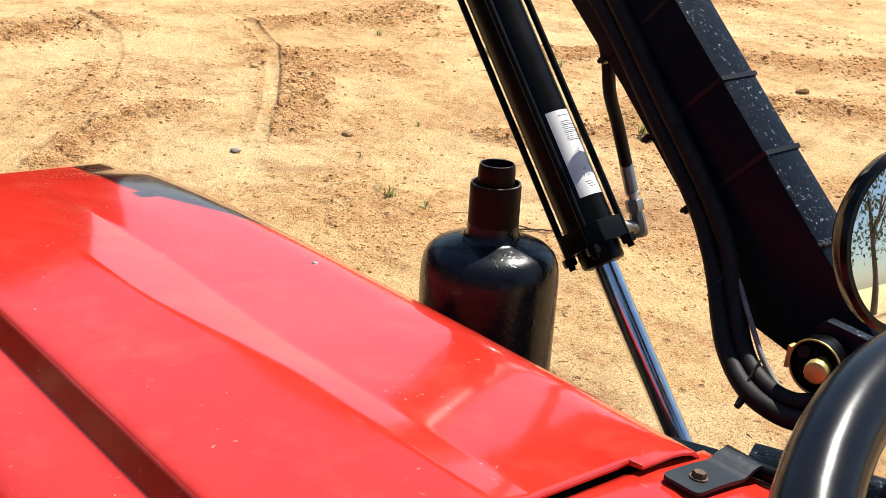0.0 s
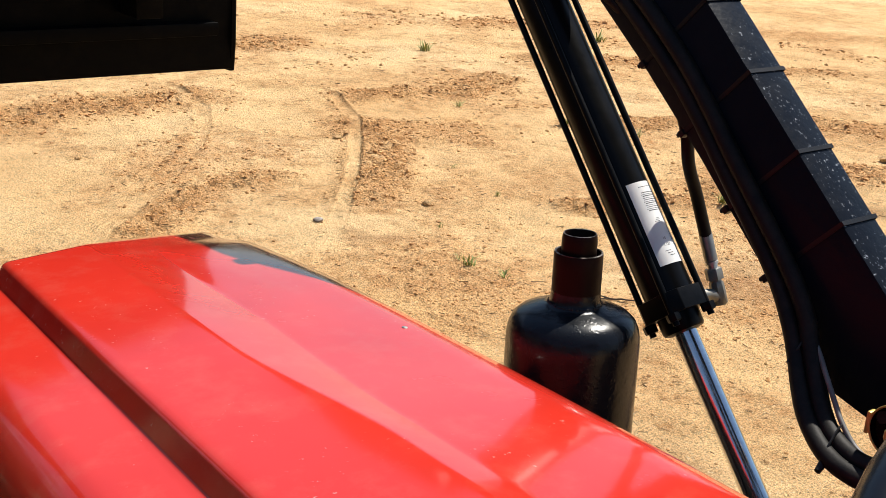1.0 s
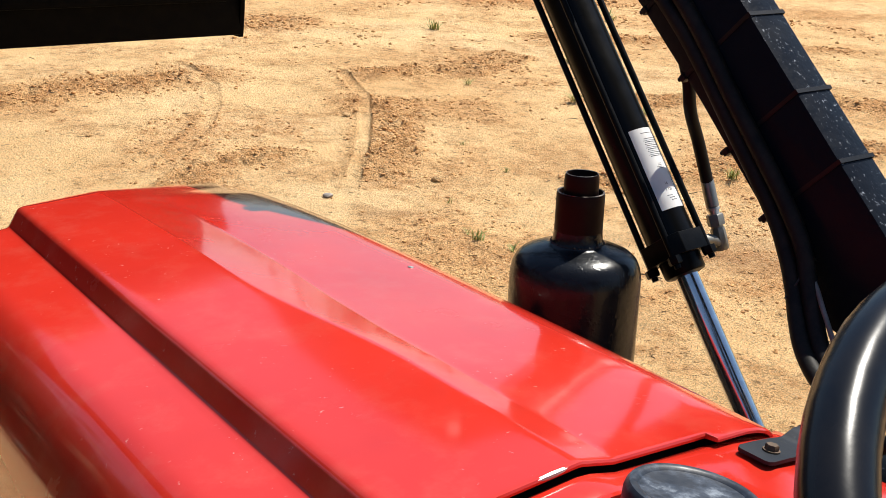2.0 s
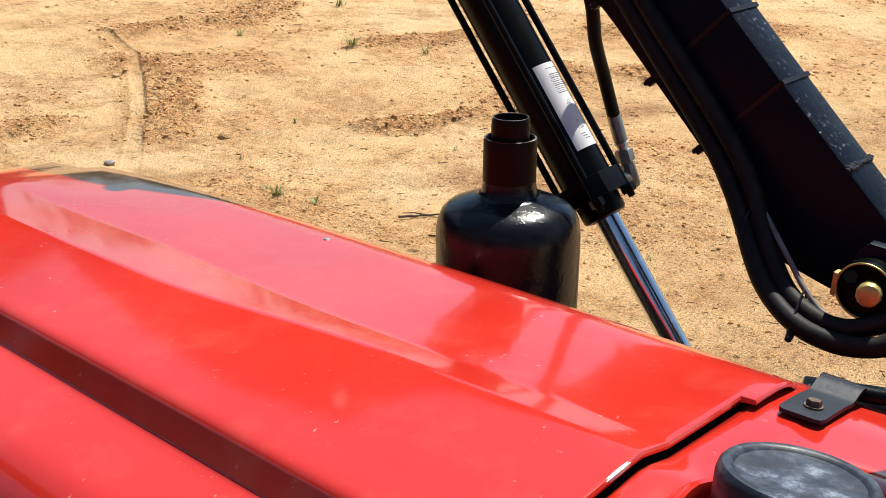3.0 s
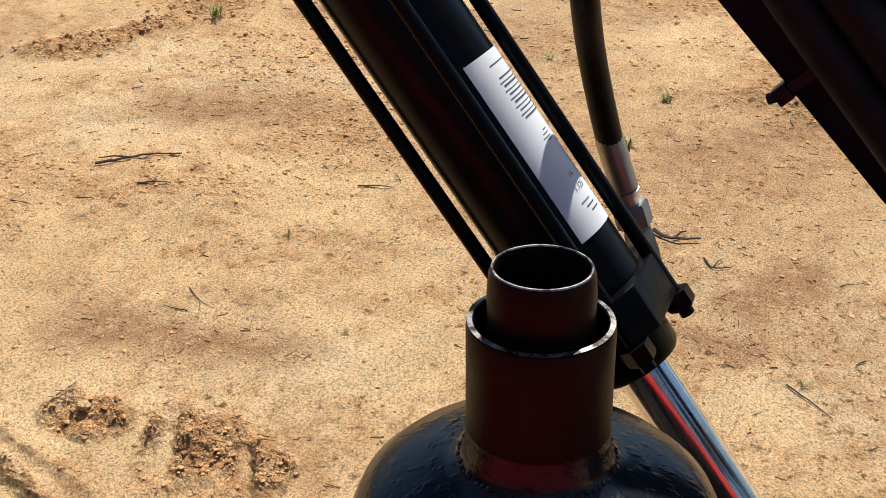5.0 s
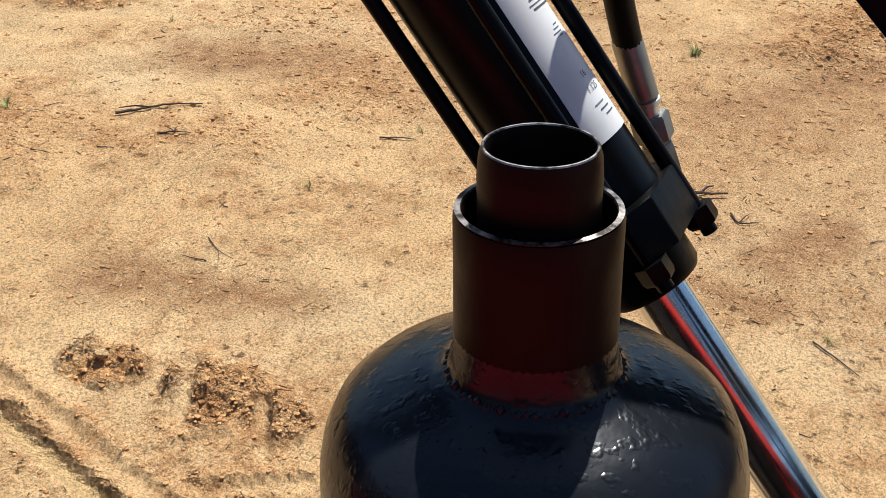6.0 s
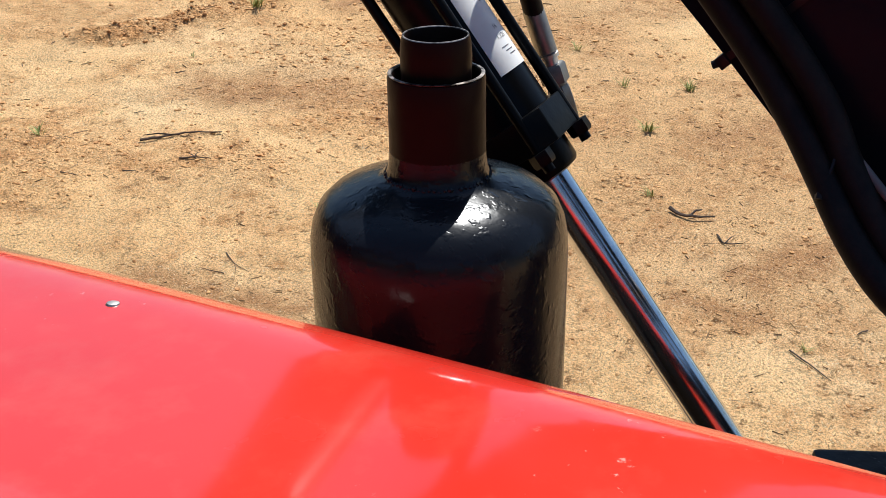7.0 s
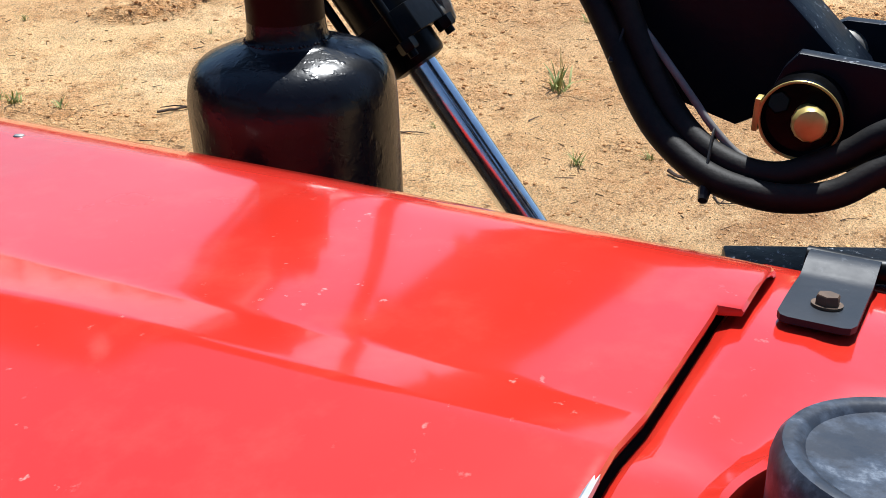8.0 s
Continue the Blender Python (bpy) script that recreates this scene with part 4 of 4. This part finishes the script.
def wrapped(s0, s1, a0, a1, r, thick=0.0003, n=14):
    """A thin patch laid on the barrel."""
    s0, s1 = s0 + 0.0005, s1 + 0.0005
    bm = bmesh.new()
    g = [[[bm.verts.new(cyl(s, mix(a0, a1, k / n), rr)) for k in range(n + 1)] for s in (s0, s1)] for rr in (r, r + thick)]
    lo, hi = g
    for k in range(n):
        bm.faces.new((hi[0][k], hi[0][k + 1], hi[1][k + 1], hi[1][k]))
        bm.faces.new((lo[0][k], lo[1][k], lo[1][k + 1], lo[0][k + 1]))
        bm.faces.new((lo[0][k], lo[0][k + 1], hi[0][k + 1], hi[0][k]))
        bm.faces.new((lo[1][k], hi[1][k], hi[1][k + 1], lo[1][k + 1]))
    for k in (0, n):
        bm.faces.new((lo[0][k], hi[0][k], hi[1][k], lo[1][k]))
    return bm


LR = 0.0297
label = part("paper_label", wrapped(0.081, 0.1845, 58, 132, LR), PAPER, ram, "white paper label with printed lines and numbers")
part("print_bar", wrapped(0.1775, 0.1780, 70, 106, LR + 0.0003, 0.0002), INK, label)
for k, w in enumerate((0.0007, 0.0004, 0.0009, 0.0004, 0.0007, 0.0005, 0.0009, 0.0004, 0.0006, 0.0004, 0.0008)):
    s = 0.1700 - 0.0023 * k
    part("print_bar", wrapped(s, s + w, 64, 104 + 3 * (k % 2), LR + 0.0003, 0.0002), INK, label)
for k in range(4):
    part("print_bar", wrapped(0.1370 - 0.0020 * k, 0.1374 - 0.0020 * k, 84, 92 + 4 * (k % 3), LR + 0.0003, 0.0002), INK, label)
for k in range(9):
    s = 0.118 - 0.0031 * k
    part("print_bar", wrapped(s, s + 0.0010, 66, 68 + 1.5 * (k % 2), LR + 0.0003, 0.0002), INK, label)


def lettering(text, s, a, size):
    """Printed characters laid round the barrel; the lines run across the cylinder."""
    cu = bpy.data.curves.new("print_text", "FONT")
    cu.body, cu.size, cu.resolution_u = text, size, 2
    ob = new("print_text", cu)
    bpy.context.view_layer.update()
    me = bpy.data.meshes.new_from_object(ob.evaluated_get(bpy.context.evaluated_depsgraph_get()))
    bpy.data.objects.remove(ob)
    bm = bmesh.new()
    bm.from_mesh(me)
    bmesh.ops.subdivide_edges(bm, edges=bm.edges[:], cuts=1)
    for v in bm.verts:
        v.co = cyl(s + 0.0005 + v.co.y, a - math.degrees(v.co.x / LR), LR + 0.0005)
    part("print_text", bm, INK, label, smooth=False)


lettering("16", 0.110, 100, 0.0048)
lettering("1.125", 0.1025, 104, 0.0048)
for k in range(3):
    part("print_bar", wrapped(0.0962 - 0.003 * k, 0.0968 - 0.003 * k, 90 - 4 * k, 106 - 4 * k, LR + 0.0003, 0.0002), plain("grey_ink", (0.25, 0.25, 0.25)) if k == 0 else INK, label)

# port fitting with a swivel elbow, on the head block
F1 = Vector((0.2785, 0.0235, 1.5125))
fit_way = Vector((-0.0090, 0.0285, 0.0750)).normalized()


def along(k):
    return F1 + fit_way * k


elbow = part("elbow_fitting", tube(smooth_line([CO + CD * 0.039 + CX * 0.028, CO + CD * 0.039 + CX * 0.062, along(0.0), along(0.012), along(0.028)], 5), 0.0072, 16), OLD_ZINC, ram, "grey zinc elbow fitting")
part("elbow_body", lathe([(0, -0.0095), (0.0080, -0.0095), (0.0092, -0.008), (0.0094, 0.006), (0.0090, 0.016), (0.0080, 0.019), (0, 0.019)], F1, fit_way, 8), OLD_ZINC, elbow, "forged elbow block")
part("elbow_nut", hexagon(along(0.022), fit_way, 0.0185, 0.014), OLD_ZINC, elbow)
part("swivel_neck", lathe([(0.0066, 0.034), (0.0066, 0.041), (0.0082, 0.0415), (0.0082, 0.0445), (0.0068, 0.045), (0.0068, 0.05)], F1, fit_way, 24), BARE, elbow)
part("port_boss", hexagon(CO + CD * 0.039 + CX * 0.030, CX, 0.022, 0.010), SATIN_BLACK, ram)


# ---- hoses ----
def hose(points, radius, text, material=HOSE, steps=8):
    ob = thing("hydraulic_hose", points[0], text, "hose", "loader hoses")
    line = smooth_line(points, steps)
    part("hose_body", tube(line, radius, 18), material, ob)
    for end, inner in ((line[0], line[2]), (line[-1], line[-3])):
        way = (Vector(inner) - Vector(end)).normalized()
        part("ferrule", lathe([(radius * 0.8, -0.004), (radius * 1.06, -0.002), (radius * 1.06, 0.029), (radius * 1.0, 0.032), (radius * 0.8, 0.032)], end, way, 24), ZINC, ob, "crimped steel ferrule")
    return ob


port_hose = hose([along(0.048), along(0.080), (0.256, 0.0615, 1.632), (0.236, 0.064, 1.672), (0.225, 0.068, 1.718), (0.208, 0.087, 1.775), (0.188, 0.120, 1.817), (0.169, 0.19, 1.868), (0.168, 0.32, 1.905), (0.168, 0.48, 1.945)], 0.0076, "black rubber hose from the cylinder port up along the arm", HOSE_DARK)
hose_a = hose([(0.168, 0.50, 1.970), (0.168, 0.32, 1.925), (0.168, 0.20, 1.895), (0.168, 0.05, 1.790), (0.165, -0.06, 1.682), (0.160, -0.125, 1.617), (0.150, -0.157, 1.583), (0.138, -0.180, 1.556), (0.122, -0.201, 1.533), (0.106, -0.222, 1.5165), (0.093, -0.244, 1.5055), (0.082, -0.2665, 1.4992), (0.074, -0.290, 1.4975), (0.072, -0.318, 1.4985), (0.075, -0.347, 1.507), (0.085, -0.372, 1.5247), (0.098, -0.415, 1.548), (0.12, -0.46, 1.53), (0.14, -0.47, 1.49)], 0.0092, "thick black loader hose sagging in a loop below the pivot")
hose_b = hose([(0.167, 0.50, 1.990), (0.167, 0.32, 1.945), (0.167, 0.20, 1.917), (0.168, 0.05, 1.815), (0.164, -0.06, 1.708), (0.160, -0.135, 1.634), (0.153, -0.172, 1.594), (0.144, -0.191, 1.566), (0.1295, -0.214, 1.540), (0.114, -0.236, 1.5205), (0.100, -0.260, 1.509), (0.0915, -0.288, 1.5035), (0.089, -0.312, 1.506), (0.093, -0.333, 1.516), (0.096, -0.350, 1.527), (0.100, -0.370, 1.543), (0.104, -0.412, 1.562), (0.12, -0.455, 1.555), (0.14, -0.47, 1.50)], 0.0092, "black loader hose tied beside another in a hanging loop")
stub = hose([(0.205, 0.43, 1.945), (0.235, 0.40, 1.945), (0.262, 0.345, 1.90), (0.272, 0.315, 1.868), (0.262, 0.325, 1.872), (0.240, 0.355, 1.91), (0.215, 0.39, 1.940)], 0.0098, "short black hose bent double beside the cylinder")


cable = thing("sheathed_cable", (0.125, -0.19, 1.59), "pale grey sheathed cable behind the loader hoses", "cable", "loader hoses")
part("sheath", tube(smooth_line([(0.150, -0.180, 1.582), (0.1415, -0.2035, 1.5635), (0.129, -0.2225, 1.551), (0.116, -0.245, 1.5345), (0.108, -0.2605, 1.5225), (0.1015, -0.282, 1.509), (0.099, -0.303, 1.505), (0.099, -0.335, 1.512), (0.106, -0.40, 1.548), (0.12, -0.45, 1.53)], 8), 0.0026, 10), ZINC_DULL, cable)


def hose_tie(at, way, span, name="cable_tie"):
    ob = thing(name, at, "black nylon cable tie round two hoses", "cable tie", "cable ties")
    w = Vector(way).normalized()
    s = Vector(span)
    out = w.cross(s.normalized())
    pts = []
    for k in range(28):
        a = 2 * math.pi * k / 28
        pts.append(Vector(at) + s * 0.5 * math.copysign(abs(math.cos(a)) ** 0.7, math.cos(a)) + out * 0.0098 * math.copysign(abs(math.sin(a)) ** 0.7, math.sin(a)))
    part("strap", tube(pts, 0.0011, 6, closed=True), TIE, ob)
    part("tie_head", tube([Vector(at) - s * 0.5, Vector(at) - s * 0.5 - s.normalized() * 0.010 + out * 0.002], [0.0042, 0.0032], 8), PLASTIC, ob)


hose_tie((0.0915, -0.266, 1.5062), (-0.35, -0.85, -0.25), (0.034, 0.006, 0.026))
hose_tie((0.146, -0.184, 1.569), (-0.35, -0.55, -0.70), (0.026, -0.002, 0.031))

# ---- small things on the ground ----
rng = random.Random(7)


def lie(x, y, h=0.0):
    return Vector((x, y, level(x, y) + h))


def twig(line, radius, text, branches=()):
    ob = thing("twig", lie(*line[0]), text, "twig", "dry twigs")
    pts = smooth_line([lie(x, y, radius * 1.3) for x, y in line], 4)
    n = len(pts)
    pts = [p + Vector((0, 0, rng.uniform(0, radius * 0.8))) for p in pts]
    part("stem", tube(pts, [radius * (1.0 - 0.6 * k / (n - 1)) for k in range(n)], 6), TWIG, ob)
    for (x0, y0), (x1, y1) in branches:
        part("branch", tube([lie(x0, y0, radius), lie((x0 + x1) / 2, (y0 + y1) / 2, radius * 3), lie(x1, y1, radius * 2)], [radius * 0.6, radius * 0.5, radius * 0.3], 5), TWIG, ob)
    return ob


twig([(2.885, 2.70), (2.96, 2.63), (3.03, 2.55), (3.11, 2.455)], 0.0065, "long dark dry twig lying on the sand", [((2.98, 2.6), (2.93, 2.72))])
twig([(2.79, 2.43), (2.82, 2.38), (2.85, 2.32)], 0.004, "short dark twig on the sand", [((2.82, 2.38), (2.86, 2.39)), ((2.82, 2.37), (2.84, 2.42))])
twig([(3.37, 0.61), (3.34, 0.54), (3.38, 0.44)], 0.008, "pale forked twig on damp soil", [((3.35, 0.53), (3.42, 0.50))])
twig([(3.25, 0.40), (3.20, 0.36), (3.22, 0.31)], 0.004, "short dark twig on the sand", [((3.21, 0.36), (3.28, 0.34))])
twig([(2.61, 2.56), (2.63, 2.50)], 0.003, "thin bit of twig on the sand")
twig([(2.47, 2.74), (2.49, 2.67)], 0.003, "thin bit of twig on the sand")
twig([(2.26, 1.83), (2.21, 1.76), (2.19, 1.69)], 0.0018, "thin curved twig on reddish soil", [((2.21, 1.76), (2.16, 1.72))])
twig([(2.60, 0.02), (2.54, -0.06), (2.49, -0.12)], 0.0028, "pale dry twig on the sand")
twig([(3.20, 1.72), (3.24, 1.66), (3.27, 1.60)], 0.004, "curved dry twig on the sand")
for k in range(26):
    x, y = rng.uniform(1.7, 6.0), rng.uniform(-0.2, 5.5)
    a, l = rng.uniform(0, 6.28), rng.uniform(0.03, 0.09)
    twig([(x, y), (x + l * math.cos(a) * 0.5, y + l * math.sin(a) * 0.5 + 0.005), (x + l * math.cos(a), y + l * math.sin(a))], rng.uniform(0.0018, 0.0036), "thin bit of dry twig on the sand")


def pebble_bm(radius, seed, flat=0.7, bm=None, at=(0, 0, 0), sub=1):
    r = random.Random(seed)
    tmp = bmesh.new()
    bmesh.ops.create_icosphere(tmp, subdivisions=sub, radius=radius)
    sx, sy, sz = r.uniform(0.7, 1.3), r.uniform(0.7, 1.3), flat * r.uniform(0.7, 1.2)
    spin = Matrix.Rotation(r.uniform(0, 6.28), 3, "Z")
    for v in tmp.verts:
        v.co = spin @ Vector((v.co.x * sx * r.uniform(0.8, 1.2), v.co.y * sy * r.uniform(0.8, 1.2), v.co.z * sz * r.uniform(0.75, 1.2))) + Vector(at)
    return tmp


for x, y, r, text in ((2.395, 4.283, 0.026, "pale grey stone lying on the sand"), (3.44, 5.729, 0.032, "dark flat stone on the sand"), (1.585, 1.69, 0.016, "small dark stone by a heel mark"),
                      (3.13, 4.25, 0.03, "small dark stone on the sand"), (1.66, 5.9, 0.022, "flat dark stone on the sand"), (6.9, 3.6, 0.06, "dark clod standing on turned soil")):
    ob = thing("stone", lie(x, y), text, "stone", "stones")
    part("stone_body", pebble_bm(r, int(x * 1000), 0.6, at=lie(x, y, r * 0.3), sub=2), STONE if "grey" in text else CLOD, ob)


def weed(x, y, size, leaves, text):
    ob = thing("weed", lie(x, y), text, "weed", "small weeds")
    bm = bmesh.new()
    for k in range(int(leaves * 1.6)):
        a = rng.uniform(0, 6.28)
        lean, length, wide = rng.uniform(0.3, 1.2), size * rng.uniform(0.3, 0.85), size * rng.uniform(0.025, 0.06)
        base = lie(x, y) + Vector((rng.uniform(-1, 1), rng.uniform(-1, 1), 0)) * size * 0.22
        out = Vector((math.cos(a), math.sin(a), 0))
        side = Vector((-math.sin(a), math.cos(a), 0))
        rows = []
        for j in range(5):
            t = j / 4
            p = base + out * length * lean * t * (0.5 + 0.5 * t) + Vector((0, 0, length * (t - 0.35 * lean * t * t)))
            w = wide * (1 - t) ** 0.6 * (0.5 + t) if j < 4 else 0.0006
            rows.append((bm.verts.new(p - side * w), bm.verts.new(p + Vector((0, 0, w * 0.4))), bm.verts.new(p + side * w)))
        for A, B in zip(rows, rows[1:]):
            bm.faces.new((A[0], A[1], B[1], B[0]))
            bm.faces.new((A[1], A[2], B[2], B[1]))
    part("leaves", bm, WEED, ob)
    return ob


for x, y, s, n in ((2.68, 3.31, 0.10, 16), (2.74, 3.10, 0.075, 10), (2.70, 3.40, 0.06, 7), (2.73, 1.75, 0.045, 9), (3.36, 1.62, 0.05, 8), (4.76, 0.90, 0.085, 22), (4.66, 1.20, 0.07, 12), (4.12, 0.92, 0.09, 16), (4.80, 3.42, 0.13, 22),
                   (3.28, 0.95, 0.085, 14), (4.04, 1.33, 0.17, 16), (3.46, 0.71, 0.06, 10), (5.30, 5.37, 0.13, 18), (3.62, 4.20, 0.07, 10), (5.6, 4.9, 0.10, 14), (4.9, 6.2, 0.1, 12), (6.4, 6.6, 0.14, 16), (7.4, 6.0, 0.14, 16),
                   (8.5, 8.2, 0.2, 18), (9.6, 7.4, 0.2, 18), (6.2, 8.4, 0.18, 16), (3.9, 3.2, 0.05, 7), (2.95, 3.9, 0.05, 7), (5.1, 1.6, 0.07, 10), (3.05, 3.05, 0.04, 6), (7.2, 1.6, 0.12, 14), (2.62, -0.02, 0.05, 9), (3.75, 4.8, 0.06, 8)):
    weed(x, y, s, n, "small green weed sprouting from the sand" if s < 0.1 else "low green weed tuft on the sand")


tall = thing("weed", lie(4.0, 1.31), "tall thin seeding weed above a green tuft", "weed", "small weeds")
for k in range(5):
    foot = lie(4.0 + 0.012 * (k - 2), 1.31 + 0.006 * (k % 2))
    part("stem", tube([foot, foot + Vector((0.003 * k, 0.004 * (k - 2), 0.07)), foot + Vector((0.008 * (k - 2), 0.014 * (k - 2), 0.13 + 0.018 * k))], [0.0016, 0.0013, 0.0007], 5), WEED, tall)


def joined(name, pieces, material, text, category):
    """Many small loose pieces in one mesh."""
    verts, faces = [], []
    for vs, fs in pieces:
        o = len(verts)
        verts += vs
        faces += [tuple(i + o for i in f) for f in fs]
    me = bpy.data.meshes.new(name)
    me.from_pydata(verts, [], faces)
    me.materials.append(material)
    return tagged(new(name, me), text, category, kind="stuff")


def scatter_places(count, seed, want):
    """Places on the ground, thinned out by a wanted density between 0 and 1."""
    r = np.random.RandomState(seed)
    u = r.rand(count * 8, 3)
    d = 1.0 + 12.0 * u[:, 0] ** 1.6
    ang = np.radians(-12 + 97 * u[:, 1])
    x, y = d * np.cos(ang) + 0.4, d * np.sin(ang) - 0.1
    z, turned, damp = ground_shape(x[:, None], y[:, None])
    keep = u[:, 2] < want(np.maximum(turned[:, 0], 0), damp[:, 0])
    keep &= x > 0.95
    return np.stack([x, y, z[:, 0]], 1)[keep][:count], r


def unit_ball():
    bm = bmesh.new()
    bmesh.ops.create_icosphere(bm, subdivisions=1, radius=1.0)
    bm.verts.ensure_lookup_table()
    out = [tuple(v.co) for v in bm.verts], [tuple(v.index for v in f.verts) for f in bm.faces]
    bm.free()
    return out


BALL_V, BALL_F = unit_ball()


def clods():
    out = []
    spots, r = scatter_places(30000, 5, lambda t, d: 0.02 + 0.98 * t ** 1.2 + 0.10 * d)
    for x, y, z in spots:
        far = math.hypot(x, y)
        s = (0.0013 + 0.0080 * r.rand() ** 4) * (0.50 + far * 0.22)
        a = r.rand() * 6.28
        c, n = math.cos(a), math.sin(a)
        vs = []
        for dx, dy, dz in BALL_V:
            k = s * (0.6 + 0.75 * r.rand())
            vs.append((x + k * (dx * c - dy * n), y + k * (dx * n + dy * c), z + k * 0.6 * dz + s * 0.1))
        out.append((vs, BALL_F))
    return joined("soil_clods", out, CRUMBLE, "loose clods of dry sandy soil", "clods")


def straws():
    out = []
    spots, r = scatter_places(16000, 9, lambda t, d: 0.035 + 0.5 * t ** 1.5 + 0.2 * d)
    for x, y, z in spots:
        l, w = 0.006 + 0.034 * r.rand() ** 3, 0.0003 + 0.0010 * r.rand() ** 3
        far = math.hypot(x, y)
        l, w = l * (0.8 + 0.10 * far), w * (0.8 + 0.16 * far)
        a, lift = r.rand() * 6.28, 0.15 * r.rand() * l
        dx, dy = math.cos(a) * l / 2, math.sin(a) * l / 2
        sx, sy = -math.sin(a) * w, math.cos(a) * w
        h = z + 0.001
        vs = [(x - dx - sx, y - dy - sy, h), (x - dx + sx, y - dy + sy, h), (x - dx, y - dy, h + 2 * w), (x + dx - sx, y + dy - sy, h + lift), (x + dx + sx, y + dy + sy, h + lift), (x + dx, y + dy, h + 2 * w + lift)]
        out.append((vs, [(0, 1, 4, 3), (1, 2, 5, 4), (2, 0, 3, 5), (0, 2, 1), (3, 4, 5)]))
    return joined("dry_straw", out, STRAW, "scattered bits of dry straw and wood shavings", "straw")


clods()
straws()


# ---- far trees behind, which the mirror shows ----
def tree(x, y, height, seed):
    r = random.Random(seed)
    ob = thing("tree", (x, y, 0), "tall leafy green tree at the edge of the yard", "tree", "yard trees")
    part("trunk", tube(smooth_line([(x, y, -0.1), (x + 0.1, y, height * 0.25), (x - 0.1, y + 0.1, height * 0.55), (x, y, height * 0.8)], 4), [0.28 * (1 - 0.05 * k) for k in range(13)], 10), BARK, ob)
    for k in range(5):
        a = r.uniform(0, 6.28)
        h = height * r.uniform(0.35, 0.6)
        part("limb", tube([(x, y, h), (x + math.cos(a) * 1.0, y + math.sin(a) * 1.0, h + 0.8), (x + math.cos(a) * 2.0, y + math.sin(a) * 2.0, h + 2.0)], [0.12, 0.08, 0.03], 7), BARK, ob)
    bm = bmesh.new()
    for c in range(26):
        a, q = r.uniform(0, 6.28), r.uniform(0.2, 1.0)
        mid = Vector((x + math.cos(a) * 2.3 * q, y + math.sin(a) * 2.3 * q, height * r.uniform(0.42, 1.0)))
        for k in range(26):
            p = mid + Vector((r.gauss(0, 0.5), r.gauss(0, 0.5), r.gauss(0, 0.45)))
            u, w = Vector((r.gauss(0, 1), r.gauss(0, 1), r.gauss(0, 1))).normalized() * 0.16, Vector((r.gauss(0, 1), r.gauss(0, 1), r.gauss(0, 1))).normalized() * 0.10
            bm.faces.new([bm.verts.new(p + v) for v in (-u, w, u, -w)])
    part("crown", bm, LEAVES, ob)


for k, (x, y, h) in enumerate(((6, -24, 7), (10, -25, 8.5), (14, -22, 7.5), (2, -27, 8), (18, -20, 8), (-4, -26, 7.5))):
    tree(x, y, h, 50 + k)


# ---- unseen trees the bonnet reflects; near belt added to darken its left step ----
def reflected_woods():
    r = np.random.RandomState(61)
    out = []
    belts = [(mix(-35, 125, k / 150), 38 + 10 * r.rand(), 3.0 + 2.6 * r.rand(), 2.6) for k in range(150)]
    belts += [(mix(-16, -150, k / 170), 5.5 + 3 * r.rand(), 2.0 + 1.6 * r.rand(), 1.1) for k in range(170)]
    for way, far, tall, spread in belts:
        a = radians(way)
        mid = np.array([math.sin(a) * far - 0.3, math.cos(a) * far, 0.0])
        for k in range(130):
            p = mid + np.array([np.clip(r.randn(), -1.3, 1.3) * spread * 0.5, np.clip(r.randn(), -1.3, 1.3) * spread * 0.5, 0.1 + tall * r.rand() ** 1.3])
            u, w = r.randn(3), r.randn(3)
            size = spread * (0.05 + 0.07 * r.rand())
            u, w = u / np.linalg.norm(u) * size * 1.5, w / np.linalg.norm(w) * size
            out.append(([tuple(p - u), tuple(p + w), tuple(p + u), tuple(p - w)], [(0, 1, 2, 3)]))
    return joined("shrubs", out, LEAVES, "unseen green shrubs and trees round the yard, added to darken reflections", "shrubs")


reflected_woods()
